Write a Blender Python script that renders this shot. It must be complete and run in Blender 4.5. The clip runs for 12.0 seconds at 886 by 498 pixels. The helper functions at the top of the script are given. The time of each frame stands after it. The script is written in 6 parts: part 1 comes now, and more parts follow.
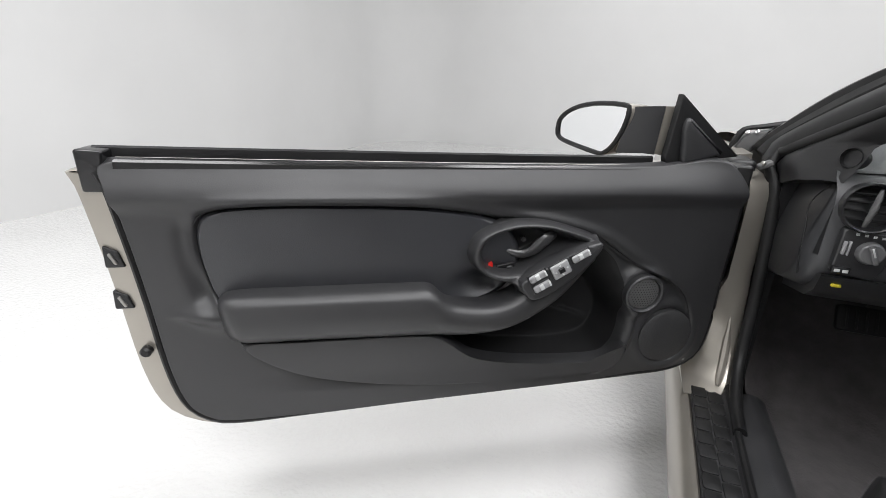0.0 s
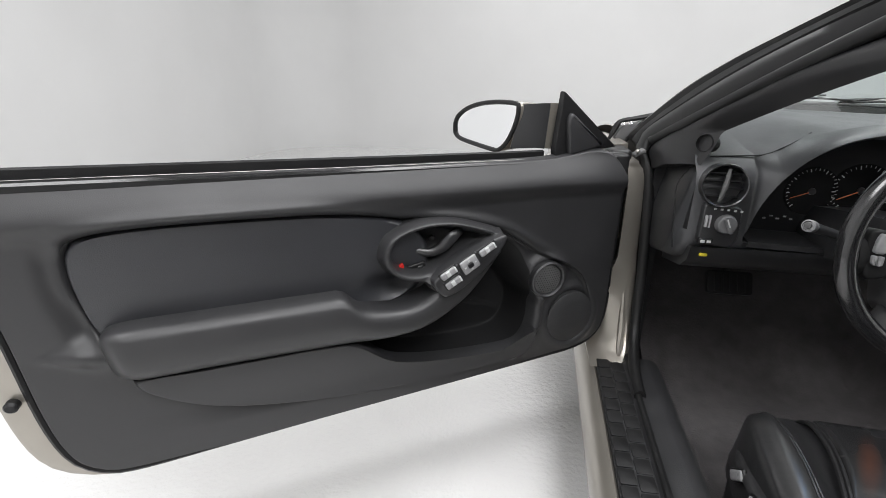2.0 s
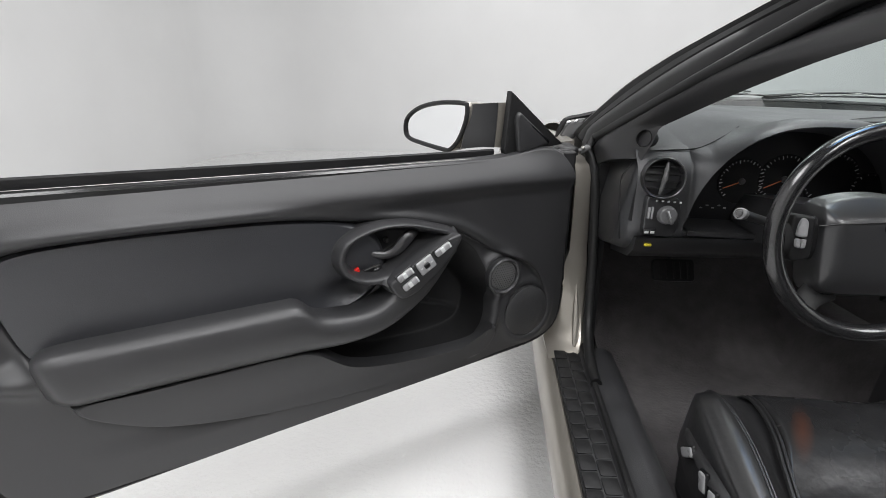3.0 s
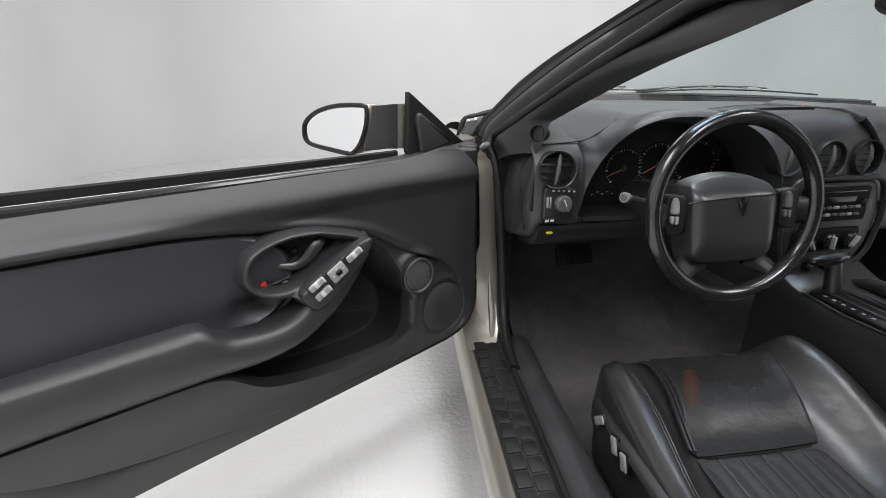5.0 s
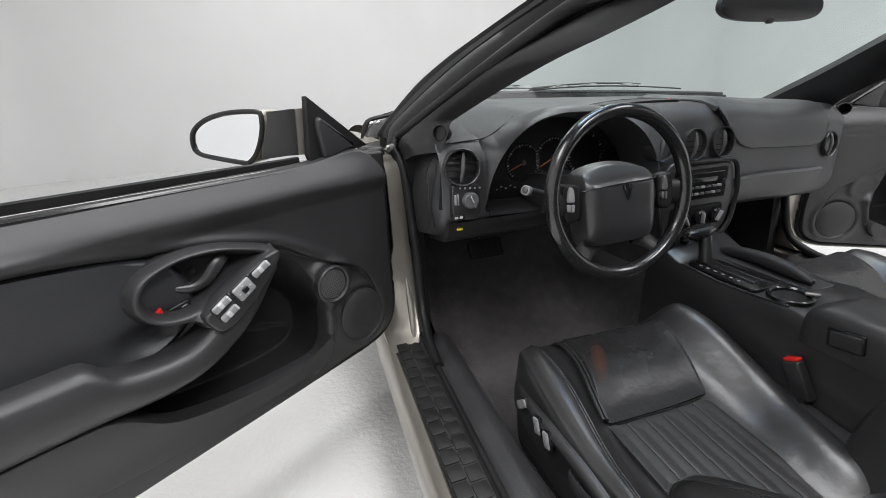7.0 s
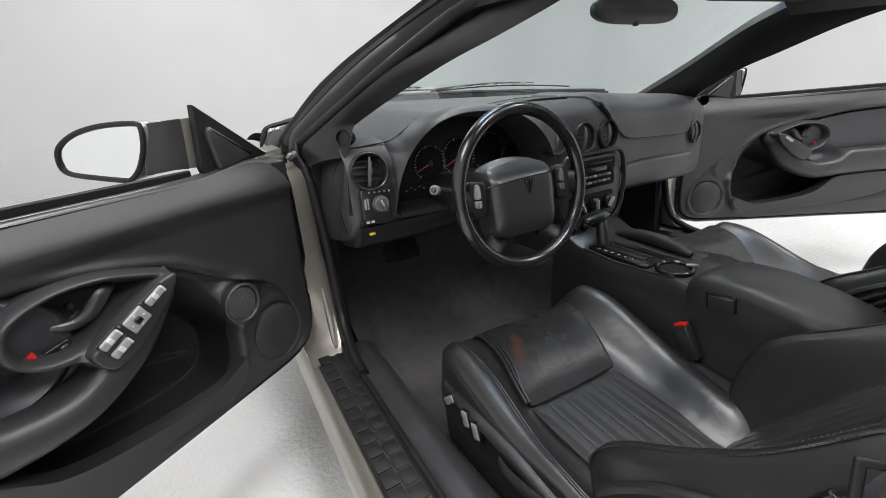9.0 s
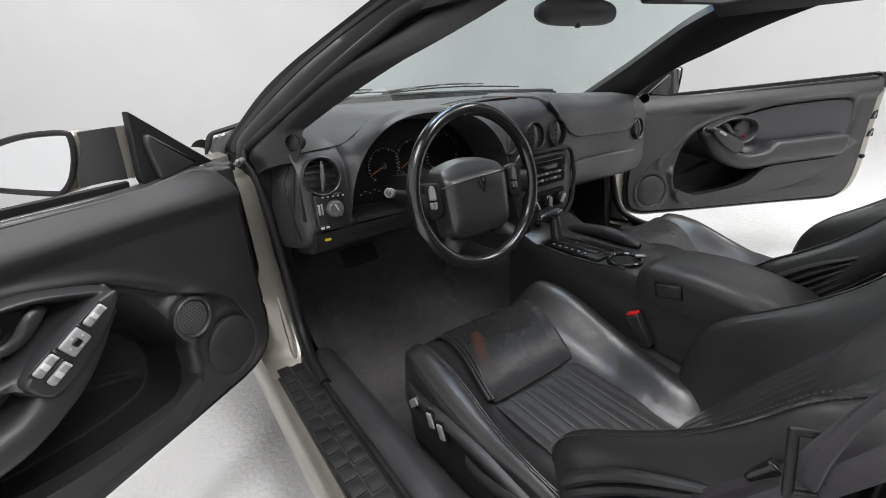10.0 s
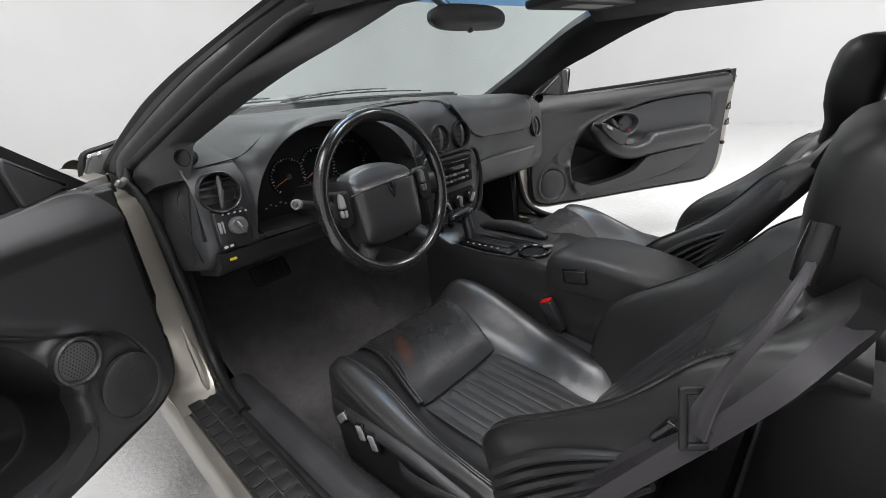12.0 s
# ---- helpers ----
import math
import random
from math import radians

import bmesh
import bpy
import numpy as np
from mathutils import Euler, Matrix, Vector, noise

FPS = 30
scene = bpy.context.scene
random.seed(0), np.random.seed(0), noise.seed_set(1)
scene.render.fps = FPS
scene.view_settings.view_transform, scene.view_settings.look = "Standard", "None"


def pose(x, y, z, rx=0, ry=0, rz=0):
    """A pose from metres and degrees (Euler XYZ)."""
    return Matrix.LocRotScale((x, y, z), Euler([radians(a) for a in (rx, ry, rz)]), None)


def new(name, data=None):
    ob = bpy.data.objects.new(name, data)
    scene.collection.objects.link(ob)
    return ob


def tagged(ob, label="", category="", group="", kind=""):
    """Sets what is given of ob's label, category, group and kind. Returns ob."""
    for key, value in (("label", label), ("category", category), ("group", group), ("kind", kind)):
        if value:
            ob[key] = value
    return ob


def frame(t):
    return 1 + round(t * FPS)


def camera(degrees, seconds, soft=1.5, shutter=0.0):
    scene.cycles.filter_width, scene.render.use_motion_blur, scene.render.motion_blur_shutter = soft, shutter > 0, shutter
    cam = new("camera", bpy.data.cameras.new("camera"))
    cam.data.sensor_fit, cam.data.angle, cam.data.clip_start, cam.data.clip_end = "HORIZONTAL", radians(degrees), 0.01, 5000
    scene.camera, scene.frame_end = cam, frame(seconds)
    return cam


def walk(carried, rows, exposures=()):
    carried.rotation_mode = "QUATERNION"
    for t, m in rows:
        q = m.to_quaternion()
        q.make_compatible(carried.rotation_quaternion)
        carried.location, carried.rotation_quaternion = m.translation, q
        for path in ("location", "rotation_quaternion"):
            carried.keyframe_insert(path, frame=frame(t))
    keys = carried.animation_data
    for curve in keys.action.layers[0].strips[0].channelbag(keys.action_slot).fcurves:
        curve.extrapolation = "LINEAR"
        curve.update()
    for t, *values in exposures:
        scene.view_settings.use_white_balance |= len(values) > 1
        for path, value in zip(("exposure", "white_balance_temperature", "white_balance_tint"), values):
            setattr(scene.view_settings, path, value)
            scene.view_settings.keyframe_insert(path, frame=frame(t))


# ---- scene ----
# ---------------------------------------------------------------- camera
# x: to the passenger's side, y: to the car's nose, z: up; the car's middle is x = 0
cam = camera(89.0, 12.0, soft=0.6)
ROWS = [
    (0.0, -1.1196, 0.0486, 1.0205, 69.47, -1.94, 21.64),
    (0.5, -1.1171, 0.0496, 1.0207, 69.63, -1.63, 18.62),
    (1.0, -1.1146, 0.0504, 1.0208, 69.77, -1.32, 15.61),
    (1.5, -1.1121, 0.0510, 1.0209, 69.88, -1.01, 12.62),
    (2.0, -1.1095, 0.0515, 1.0210, 69.98, -0.70, 9.64),
    (2.5, -1.1070, 0.0519, 1.0210, 70.05, -0.38, 6.68),
    (3.0, -1.1044, 0.0522, 1.0211, 70.11, -0.06, 3.73),
    (3.5, -1.1018, 0.0523, 1.0211, 70.14, 0.25, 0.79),
    (4.0, -1.0992, 0.0523, 1.0211, 70.16, 0.57, -2.14),
    (4.5, -1.0967, 0.0521, 1.0211, 70.17, 0.89, -5.05),
    (5.0, -1.0942, 0.0519, 1.0211, 70.15, 1.21, -7.96),
    (5.5, -1.0916, 0.0515, 1.0211, 70.13, 1.53, -10.86),
    (6.0, -1.0892, 0.0509, 1.0211, 70.09, 1.86, -13.75),
    (6.5, -1.0867, 0.0503, 1.0210, 70.04, 2.18, -16.63),
    (7.0, -1.0843, 0.0495, 1.0210, 69.97, 2.50, -19.51),
    (7.5, -1.0820, 0.0486, 1.0209, 69.90, 2.83, -22.38),
    (8.0, -1.0797, 0.0477, 1.0208, 69.81, 3.16, -25.25),
    (8.5, -1.0775, 0.0466, 1.0208, 69.72, 3.49, -28.12),
    (9.0, -1.0753, 0.0454, 1.0207, 69.61, 3.82, -30.98),
    (9.5, -1.0732, 0.0440, 1.0206, 69.50, 4.15, -33.84),
    (10.0, -1.0711, 0.0426, 1.0205, 69.39, 4.48, -36.69),
    (10.5, -1.0692, 0.0411, 1.0204, 69.27, 4.81, -39.55),
    (11.0, -1.0673, 0.0396, 1.0203, 69.14, 5.14, -42.41),
    (11.5, -1.0655, 0.0379, 1.0202, 69.01, 5.48, -45.27),
    (12.0, -1.0637, 0.0361, 1.0201, 68.88, 5.81, -48.13),
]
walk(cam, [(t, pose(x, y, z, rx, ry, rz)) for t, x, y, z, rx, ry, rz in ROWS], exposures=[(0.0, -1.14), (12.0, -1.14)])

# ---------------------------------------------------------------- light
world = bpy.data.worlds.new("studio_air")
scene.world = world
world.use_nodes = True
world.node_tree.nodes["Background"].inputs[0].default_value = (0.9, 0.95, 1.0, 1)
world.node_tree.nodes["Background"].inputs[1].default_value = 0.3


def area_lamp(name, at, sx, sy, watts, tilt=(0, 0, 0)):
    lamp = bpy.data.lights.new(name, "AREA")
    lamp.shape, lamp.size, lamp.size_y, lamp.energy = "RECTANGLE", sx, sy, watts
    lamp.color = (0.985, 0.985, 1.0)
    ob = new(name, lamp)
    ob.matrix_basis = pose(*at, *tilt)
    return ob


# unseen lamps: two at front left match floor glare, others added for brightness
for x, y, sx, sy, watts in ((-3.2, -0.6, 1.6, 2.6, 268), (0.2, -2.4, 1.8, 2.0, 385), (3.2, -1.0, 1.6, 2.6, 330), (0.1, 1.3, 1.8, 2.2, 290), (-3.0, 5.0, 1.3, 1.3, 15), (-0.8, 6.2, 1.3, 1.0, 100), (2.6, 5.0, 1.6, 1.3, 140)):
    area_lamp("unseen_ceiling_lamp", (x, y, 4.45), sx, sy, watts)


# ---------------------------------------------------------------- materials
def mat(name, color, rough=0.5, metal=0.0, grain=0.0, grain_scale=800.0, wear=0.12, wear_scale=9.0, coat=0.0, spec=0.5,
        wave=0.0, wave_scale=20.0, sheen=0.0, streak=None):
    """A surface with tonal wear, uneven gloss, a fine grain and, where wave is given, slow dents."""
    m = bpy.data.materials.new(name)
    m.use_nodes = True
    t = m.node_tree
    n, l = t.nodes, t.links
    b = n["Principled BSDF"]
    b.inputs["Metallic"].default_value = metal
    b.inputs["Specular IOR Level"].default_value = spec
    b.inputs["Coat Weight"].default_value = coat
    b.inputs["Coat Roughness"].default_value = 0.06
    b.inputs["Sheen Weight"].default_value = sheen
    co = n.new("ShaderNodeTexCoord")
    big = n.new("ShaderNodeTexNoise")
    big.inputs["Scale"].default_value = wear_scale
    big.inputs["Detail"].default_value = 5
    l.new(co.outputs["Object"], big.inputs["Vector"])
    small = n.new("ShaderNodeTexNoise")
    small.inputs["Scale"].default_value = grain_scale
    small.inputs["Detail"].default_value = 2
    l.new(co.outputs["Object"], small.inputs["Vector"])
    ramp = n.new("ShaderNodeMapRange")
    ramp.inputs["From Min"].default_value, ramp.inputs["From Max"].default_value = 0.25, 0.75
    ramp.inputs["To Min"].default_value, ramp.inputs["To Max"].default_value = 1 - wear, 1 + wear
    l.new(big.outputs["Fac"], ramp.inputs["Value"])
    mul = n.new("ShaderNodeVectorMath")
    mul.operation = "SCALE"
    mul.inputs[0].default_value = color
    l.new(ramp.outputs["Result"], mul.inputs["Scale"])
    tone = mul.outputs["Vector"]
    if streak:
        at, size, turn, hue = streak
        place = n.new("ShaderNodeMapping")
        place.vector_type = "TEXTURE"
        place.inputs["Location"].default_value = at
        place.inputs["Rotation"].default_value = (0, 0, radians(turn))
        place.inputs["Scale"].default_value = size
        l.new(co.outputs["Object"], place.inputs["Vector"])
        spot = n.new("ShaderNodeTexGradient")
        spot.gradient_type = "SPHERICAL"
        l.new(place.outputs["Vector"], spot.inputs["Vector"])
        frayed = n.new("ShaderNodeMath")
        frayed.operation = "MULTIPLY"
        l.new(spot.outputs["Fac"], frayed.inputs[0])
        l.new(big.outputs["Fac"], frayed.inputs[1])
        blend = n.new("ShaderNodeMix")
        blend.data_type = "RGBA"
        l.new(frayed.outputs["Value"], blend.inputs["Factor"])
        l.new(tone, blend.inputs["A"])
        blend.inputs["B"].default_value = (*hue, 1)
        tone = blend.outputs["Result"]
    l.new(tone, b.inputs["Base Color"])
    rr = n.new("ShaderNodeMapRange")
    rr.inputs["From Min"].default_value, rr.inputs["From Max"].default_value = 0.3, 0.7
    rr.inputs["To Min"].default_value, rr.inputs["To Max"].default_value = max(0.02, rough * (1 - wear)), min(1, rough * (1 + wear))
    l.new(big.outputs["Fac"], rr.inputs["Value"])
    l.new(rr.outputs["Result"], b.inputs["Roughness"])
    last = None
    if wave:
        slow = n.new("ShaderNodeTexNoise")
        slow.inputs["Scale"].default_value = wave_scale
        slow.inputs["Detail"].default_value = 3
        l.new(co.outputs["Object"], slow.inputs["Vector"])
        b1 = n.new("ShaderNodeBump")
        b1.inputs["Strength"].default_value = min(1, wave)
        b1.inputs["Distance"].default_value = 0.01
        l.new(slow.outputs["Fac"], b1.inputs["Height"])
        last = b1
    if grain:
        b2 = n.new("ShaderNodeBump")
        b2.inputs["Strength"].default_value = grain
        b2.inputs["Distance"].default_value = 0.0006
        l.new(small.outputs["Fac"], b2.inputs["Height"])
        if last:
            l.new(last.outputs["Normal"], b2.inputs["Normal"])
        last = b2
    if last:
        l.new(last.outputs["Normal"], b.inputs["Normal"])
    return m


def clear_glass(name, tint, gloss=1.0):
    m = bpy.data.materials.new(name)
    m.use_nodes = True
    n, l = m.node_tree.nodes, m.node_tree.links
    n.remove(n["Principled BSDF"])
    see = n.new("ShaderNodeBsdfTransparent")
    see.inputs["Color"].default_value = (*tint, 1)
    shine = n.new("ShaderNodeBsdfGlossy")
    shine.inputs["Roughness"].default_value = 0.02
    f = n.new("ShaderNodeFresnel")
    f.inputs["IOR"].default_value = 1.0 + 0.35 * gloss
    mix = n.new("ShaderNodeMixShader")
    l.new(f.outputs["Fac"], mix.inputs["Fac"])
    l.new(see.outputs["BSDF"], mix.inputs[1])
    l.new(shine.outputs["BSDF"], mix.inputs[2])
    l.new(mix.outputs["Shader"], n["Material Output"].inputs["Surface"])
    return m


VINYL = mat("black_vinyl", (0.029, 0.029, 0.0305), 0.42, grain=0.3, grain_scale=900, wear=0.1, spec=0.55)
VINYL_DASH = mat("charcoal_dash_vinyl", (0.050, 0.051, 0.054), 0.42, grain=0.5, grain_scale=700, wear=0.14, wear_scale=6, spec=0.6)
INSERT = mat("dark_leatherette", (0.026, 0.027, 0.031), 0.42, grain=0.5, grain_scale=500, wear=0.1, spec=0.7)
LEATHER = mat("black_leather", (0.023, 0.023, 0.024), 0.335, wear=0.12, wear_scale=7, grain=0.10, grain_scale=300, wave=0.13, wave_scale=30, spec=0.85)
# leather with one tan streak laid over the thigh pad
STREAKED = mat("tan_streaked_black_leather", (0.024, 0.024, 0.025), 0.27, wear=0.12, wear_scale=7, grain=0.10, grain_scale=300, wave=0.13, wave_scale=30, spec=0.48, streak=((-0.478, 0.772, 0.42), (0.020, 0.080, 0.2), -30, (0.17, 0.058, 0.028)))
WORN = mat("worn_black_leather", (0.016, 0.016, 0.017), 0.18, grain=0.12, grain_scale=420, wear=0.16, wear_scale=14, spec=0.9)
HEADREST = mat("matt_black_headrest_leather", (0.014, 0.014, 0.0145), 0.48, grain=0.2, grain_scale=420, wear=0.08, spec=0.45)
PLASTIC = mat("black_plastic", (0.026, 0.026, 0.0275), 0.31, grain=0.2, grain_scale=900, wear=0.12, spec=0.75)
GLOSS = mat("gloss_black_plastic", (0.012, 0.012, 0.013), 0.14, wear=0.15)
RUBBER = mat("black_rubber", (0.012, 0.012, 0.0125), 0.45, grain=0.2, wear=0.2, spec=0.35)
CARPET = mat("dark_carpet", (0.086, 0.080, 0.081), 1.0, grain=1.0, grain_scale=420, wear=0.20, wear_scale=26, spec=0.1, sheen=0.15, wave=0.25, wave_scale=120)
PAINT = mat("pewter_metallic_paint", (0.36, 0.335, 0.295), 0.34, metal=0.7, wear=0.05, coat=0.6, grain=0.05, grain_scale=1500)
GROMMET = mat("grey_steel", (0.35, 0.34, 0.32), 0.4, metal=0.8, wear=0.25, wear_scale=40)
CHROME = mat("bright_metal", (0.75, 0.75, 0.76), 0.15, metal=1.0, wear=0.1)
SILVER = mat("silver_grey_plastic", (0.30, 0.30, 0.305), 0.30, wear=0.15, wear_scale=60)
MIRROR = mat("mirror_silver", (0.90, 0.91, 0.92), 0.02, metal=1.0, wear=0.01)
RED = mat("red_plastic", (0.62, 0.02, 0.015), 0.35, wear=0.1)
YELLOW = mat("yellow_plastic", (0.62, 0.50, 0.03), 0.45, wear=0.1)
ORANGE = mat("orange_needle_paint", (0.75, 0.16, 0.03), 0.5, wear=0.05)
GRILLE = mat("dark_grey_mesh", (0.095, 0.095, 0.095), 0.45, wear=0.1)
SPEAKER = mat("fine_black_speaker_mesh", (0.030, 0.030, 0.031), 0.5, grain=1.0, grain_scale=260, wear=0.1)
PILLAR = mat("black_pillar_plastic", (0.017, 0.017, 0.018), 0.40, grain=0.3, wear=0.12, spec=0.5)
# the door pockets' shade, put into a darker colour
POCKET_SHADE = mat("pocket_shade_black", (0.010, 0.010, 0.0105), 0.62, grain=0.5, grain_scale=600, wear=0.15, spec=0.3)
SILL = mat("scuffed_black_sill_plastic", (0.030, 0.030, 0.0315), 0.36, grain=0.5, grain_scale=500, wear=0.14, wear_scale=20, spec=0.7)
FACE = mat("matt_black_dial_face", (0.006, 0.006, 0.0065), 0.75, wear=0.1, spec=0.2)
KNOB = mat("mid_grey_plastic", (0.12, 0.12, 0.122), 0.35, wear=0.15, wear_scale=50)
MARK = mat("pale_grey_print", (0.55, 0.56, 0.56), 0.6, wear=0.1)
DIAL = mat("gauge_black", (0.008, 0.008, 0.009), 0.35, wear=0.1)
SHELL = mat("grey_moulded_plastic", (0.032, 0.029, 0.033), 0.45, grain=0.3, wear=0.1)
BELT = mat("grey_seat_belt_webbing", (0.034, 0.031, 0.036), 0.6, grain=0.5, grain_scale=700, wear=0.12, wear_scale=30, sheen=0.1)
WALL = mat("white_wall_paint", (0.67, 0.67, 0.667), 0.75, wear=0.03, wear_scale=1.2, grain=0.1, grain_scale=120)
FLOOR = mat("white_epoxy_floor", (0.68, 0.677, 0.67), 0.15, wear=0.03, wear_scale=2.5, wave=0.4, wave_scale=55, spec=0.4)
GLASS = clear_glass("green_tinted_glass", (0.90, 0.995, 0.985), 1.0)
BAND = clear_glass("blue_shade_band_glass", (0.25, 0.50, 0.85), 1.0)


# ---------------------------------------------------------------- mesh helpers
IDENT = Matrix.Identity(4)


def mk(name, verts, faces, material, parent=None, label="", xf=None, sharp=40, weld=0.0):
    """One mesh object; verts in the car's metres, or in xf's."""
    vs = [(xf @ Vector(v) if xf else Vector(v)) for v in verts]
    bm = bmesh.new()
    bv = [bm.verts.new(v) for v in vs]
    for f in faces:
        try:
            bm.faces.new([bv[i] for i in f])
        except ValueError:
            pass
    if weld:
        bmesh.ops.remove_doubles(bm, verts=bm.verts, dist=weld)
    bmesh.ops.recalc_face_normals(bm, faces=bm.faces)
    return done(name, bm, material, parent, label, sharp)


def done(name, bm, material, parent=None, label="", sharp=40):
    me = bpy.data.meshes.new(name)
    bm.to_mesh(me)
    bm.free()
    me.polygons.foreach_set("use_smooth", [True] * len(me.polygons))
    me.set_sharp_from_angle(angle=radians(sharp))
    me.materials.append(material)
    ob = new(name, me)
    if parent:
        ob.parent = parent
    if label:
        ob["label"] = label
    return ob


def thing(name, at, label, category, group="", kind=""):
    ob = new(name)
    ob.empty_display_size = 0.05
    ob.matrix_basis = Matrix.Translation(at)
    return tagged(ob, label, category, group, kind)


def lead(ob, category, group=""):
    """Names the category of a mesh that leads a thing of its own."""
    return tagged(ob, category=category, group=group)


def sm(a, b, x):
    t = np.clip((np.asarray(x, float) - a) / (b - a), 0, 1)
    return t * t * (3 - 2 * t)


def curve_pts(pts, n, closed=False):
    """Catmull-Rom through pts, n points evenly along it."""
    p = np.array(pts, float)
    k = len(p)
    out = []
    segs = k if closed else k - 1
    for i in range(segs):
        a, b, c, d = (p[(i + j) % k] if closed else p[min(max(i + j, 0), k - 1)] for j in (-1, 0, 1, 2))
        for t in np.linspace(0, 1, 24, endpoint=False):
            out.append(0.5 * (2 * b + (c - a) * t + (2 * a - 5 * b + 4 * c - d) * t * t + (3 * b - a - 3 * c + d) * t ** 3))
    out.append(p[0] if closed else p[-1])
    out = np.array(out)
    s = np.concatenate([[0], np.cumsum(np.linalg.norm(np.diff(out, axis=0), axis=1))])
    at = np.linspace(0, s[-1], n, endpoint=not closed)
    return np.stack([np.interp(at, s, out[:, i]) for i in range(p.shape[1])], 1)


def rounded(poly, r, n=5):
    """A polygon with its corners rounded by about r."""
    p = [np.array(q, float) for q in poly]
    out = []
    for i, q in enumerate(p):
        a, b = p[i - 1] - q, p[(i + 1) % len(p)] - q
        ra, rb = min(r, np.linalg.norm(a) * 0.45), min(r, np.linalg.norm(b) * 0.45)
        s, e = q + a / np.linalg.norm(a) * ra, q + b / np.linalg.norm(b) * rb
        for t in np.linspace(0, 1, n):
            out.append((1 - t) ** 2 * s + 2 * t * (1 - t) * q + t * t * e)
    return np.array(out)


def inset(poly, d):
    p = np.array(poly, float)
    area = np.sum(p[:, 0] * np.roll(p[:, 1], -1) - np.roll(p[:, 0], -1) * p[:, 1])
    e = np.roll(p, -1, 0) - np.roll(p, 1, 0)
    nrm = np.stack([-e[:, 1], e[:, 0]], 1) / (np.linalg.norm(e, axis=1, keepdims=True) + 1e-9)
    return p + nrm * d * (1 if area > 0 else -1)


def loft(name, rings, material, parent=None, label="", closed=True, caps=True, xf=None, sharp=40):
    m = len(rings[0])
    verts = [v for r in rings for v in r]
    faces = []
    for i in range(len(rings) - 1):
        for j in range(m if closed else m - 1):
            k = (j + 1) % m
            faces.append((i * m + j, i * m + k, (i + 1) * m + k, (i + 1) * m + j))
    if caps:
        faces += [tuple(range(m)), tuple(range((len(rings) - 1) * m, len(rings) * m))]
    return mk(name, verts, faces, material, parent, label, xf, sharp)


def plate(name, poly, c0, c1, bev, material, parent=None, label="", xf=None, axes="abc", sharp=40):
    """A flat piece with the outline poly in (a, b), from c0 to c1, its c1 face bevelled."""
    p = np.array(poly, float)
    sg = 1 if c1 > c0 else -1
    rings = [[(*q, c0) for q in p], [(*q, c1 - sg * bev) for q in p]]
    for t in (30, 60, 90):
        q2 = inset(p, bev * (1 - math.cos(radians(t))))
        rings.append([(*q, c1 - sg * bev * (1 - math.sin(radians(t)))) for q in q2])
    rings = [[tuple(v["abc".index(k)] for k in axes) for v in r] for r in rings]
    return loft(name, rings, material, parent, label, xf=xf, sharp=sharp)


def tube(name, path, r, material, parent=None, label="", n=10, closed=False, xf=None, flat=1.0, up=(0, 0, 1)):
    """A round or, with flat, an oval rod along path; r may vary along it."""
    p = [Vector(q) for q in path]
    rr = r if hasattr(r, "__len__") else [r] * len(p)
    rings = []
    for i, q in enumerate(p):
        a, b = (p[i - 1], p[(i + 1) % len(p)]) if closed else (p[max(i - 1, 0)], p[min(i + 1, len(p) - 1)])
        t = (b - a).normalized()
        side = t.cross(Vector(up))
        if side.length < 1e-3:
            side = t.cross(Vector((0, 1, 0)))
        side.normalize()
        top = side.cross(t)
        rings.append([q + (side * math.cos(w) * flat + top * math.sin(w)) * rr[i] for w in np.linspace(0, 2 * math.pi, n, endpoint=False)])
    if closed:
        rings.append(rings[0])
    return loft(name, rings, material, parent, label, caps=not closed, xf=xf)


def ribbon(name, path, profile, material, parent=None, label="", up=(0, 0, 1), xf=None, closed_profile=True, sharp=35):
    """profile: points (side, top) carried along path."""
    p = [Vector(q) for q in path]
    ups = up if isinstance(up, list) else [up] * len(p)
    rings = []
    for i, q in enumerate(p):
        t = (p[min(i + 1, len(p) - 1)] - p[max(i - 1, 0)]).normalized()
        side = t.cross(Vector(ups[i])).normalized()
        top = side.cross(t)
        rings.append([q + side * a + top * b for a, b in profile])
    return loft(name, rings, material, parent, label, closed=closed_profile, caps=closed_profile, xf=xf, sharp=sharp)


def sdf(pts, poly):
    """Distance of points from a closed polygon, negative inside."""
    p, q = np.asarray(pts, float)[:, None, :], np.asarray(poly, float)
    a, b = q, np.roll(q, -1, 0)
    e = b - a
    w = p - a
    t = np.clip((w * e).sum(-1) / ((e * e).sum(-1) + 1e-12), 0, 1)
    d = np.linalg.norm(w - e * t[..., None], axis=-1).min(1)
    x, y = p[..., 0], p[..., 1]
    cross = ((a[:, 1] > y) != (b[:, 1] > y)) & (x < (b[:, 0] - a[:, 0]) * (y - a[:, 1]) / (b[:, 1] - a[:, 1] + 1e-12) + a[:, 0])
    return np.where(cross.sum(1) % 2 == 1, -d, d)


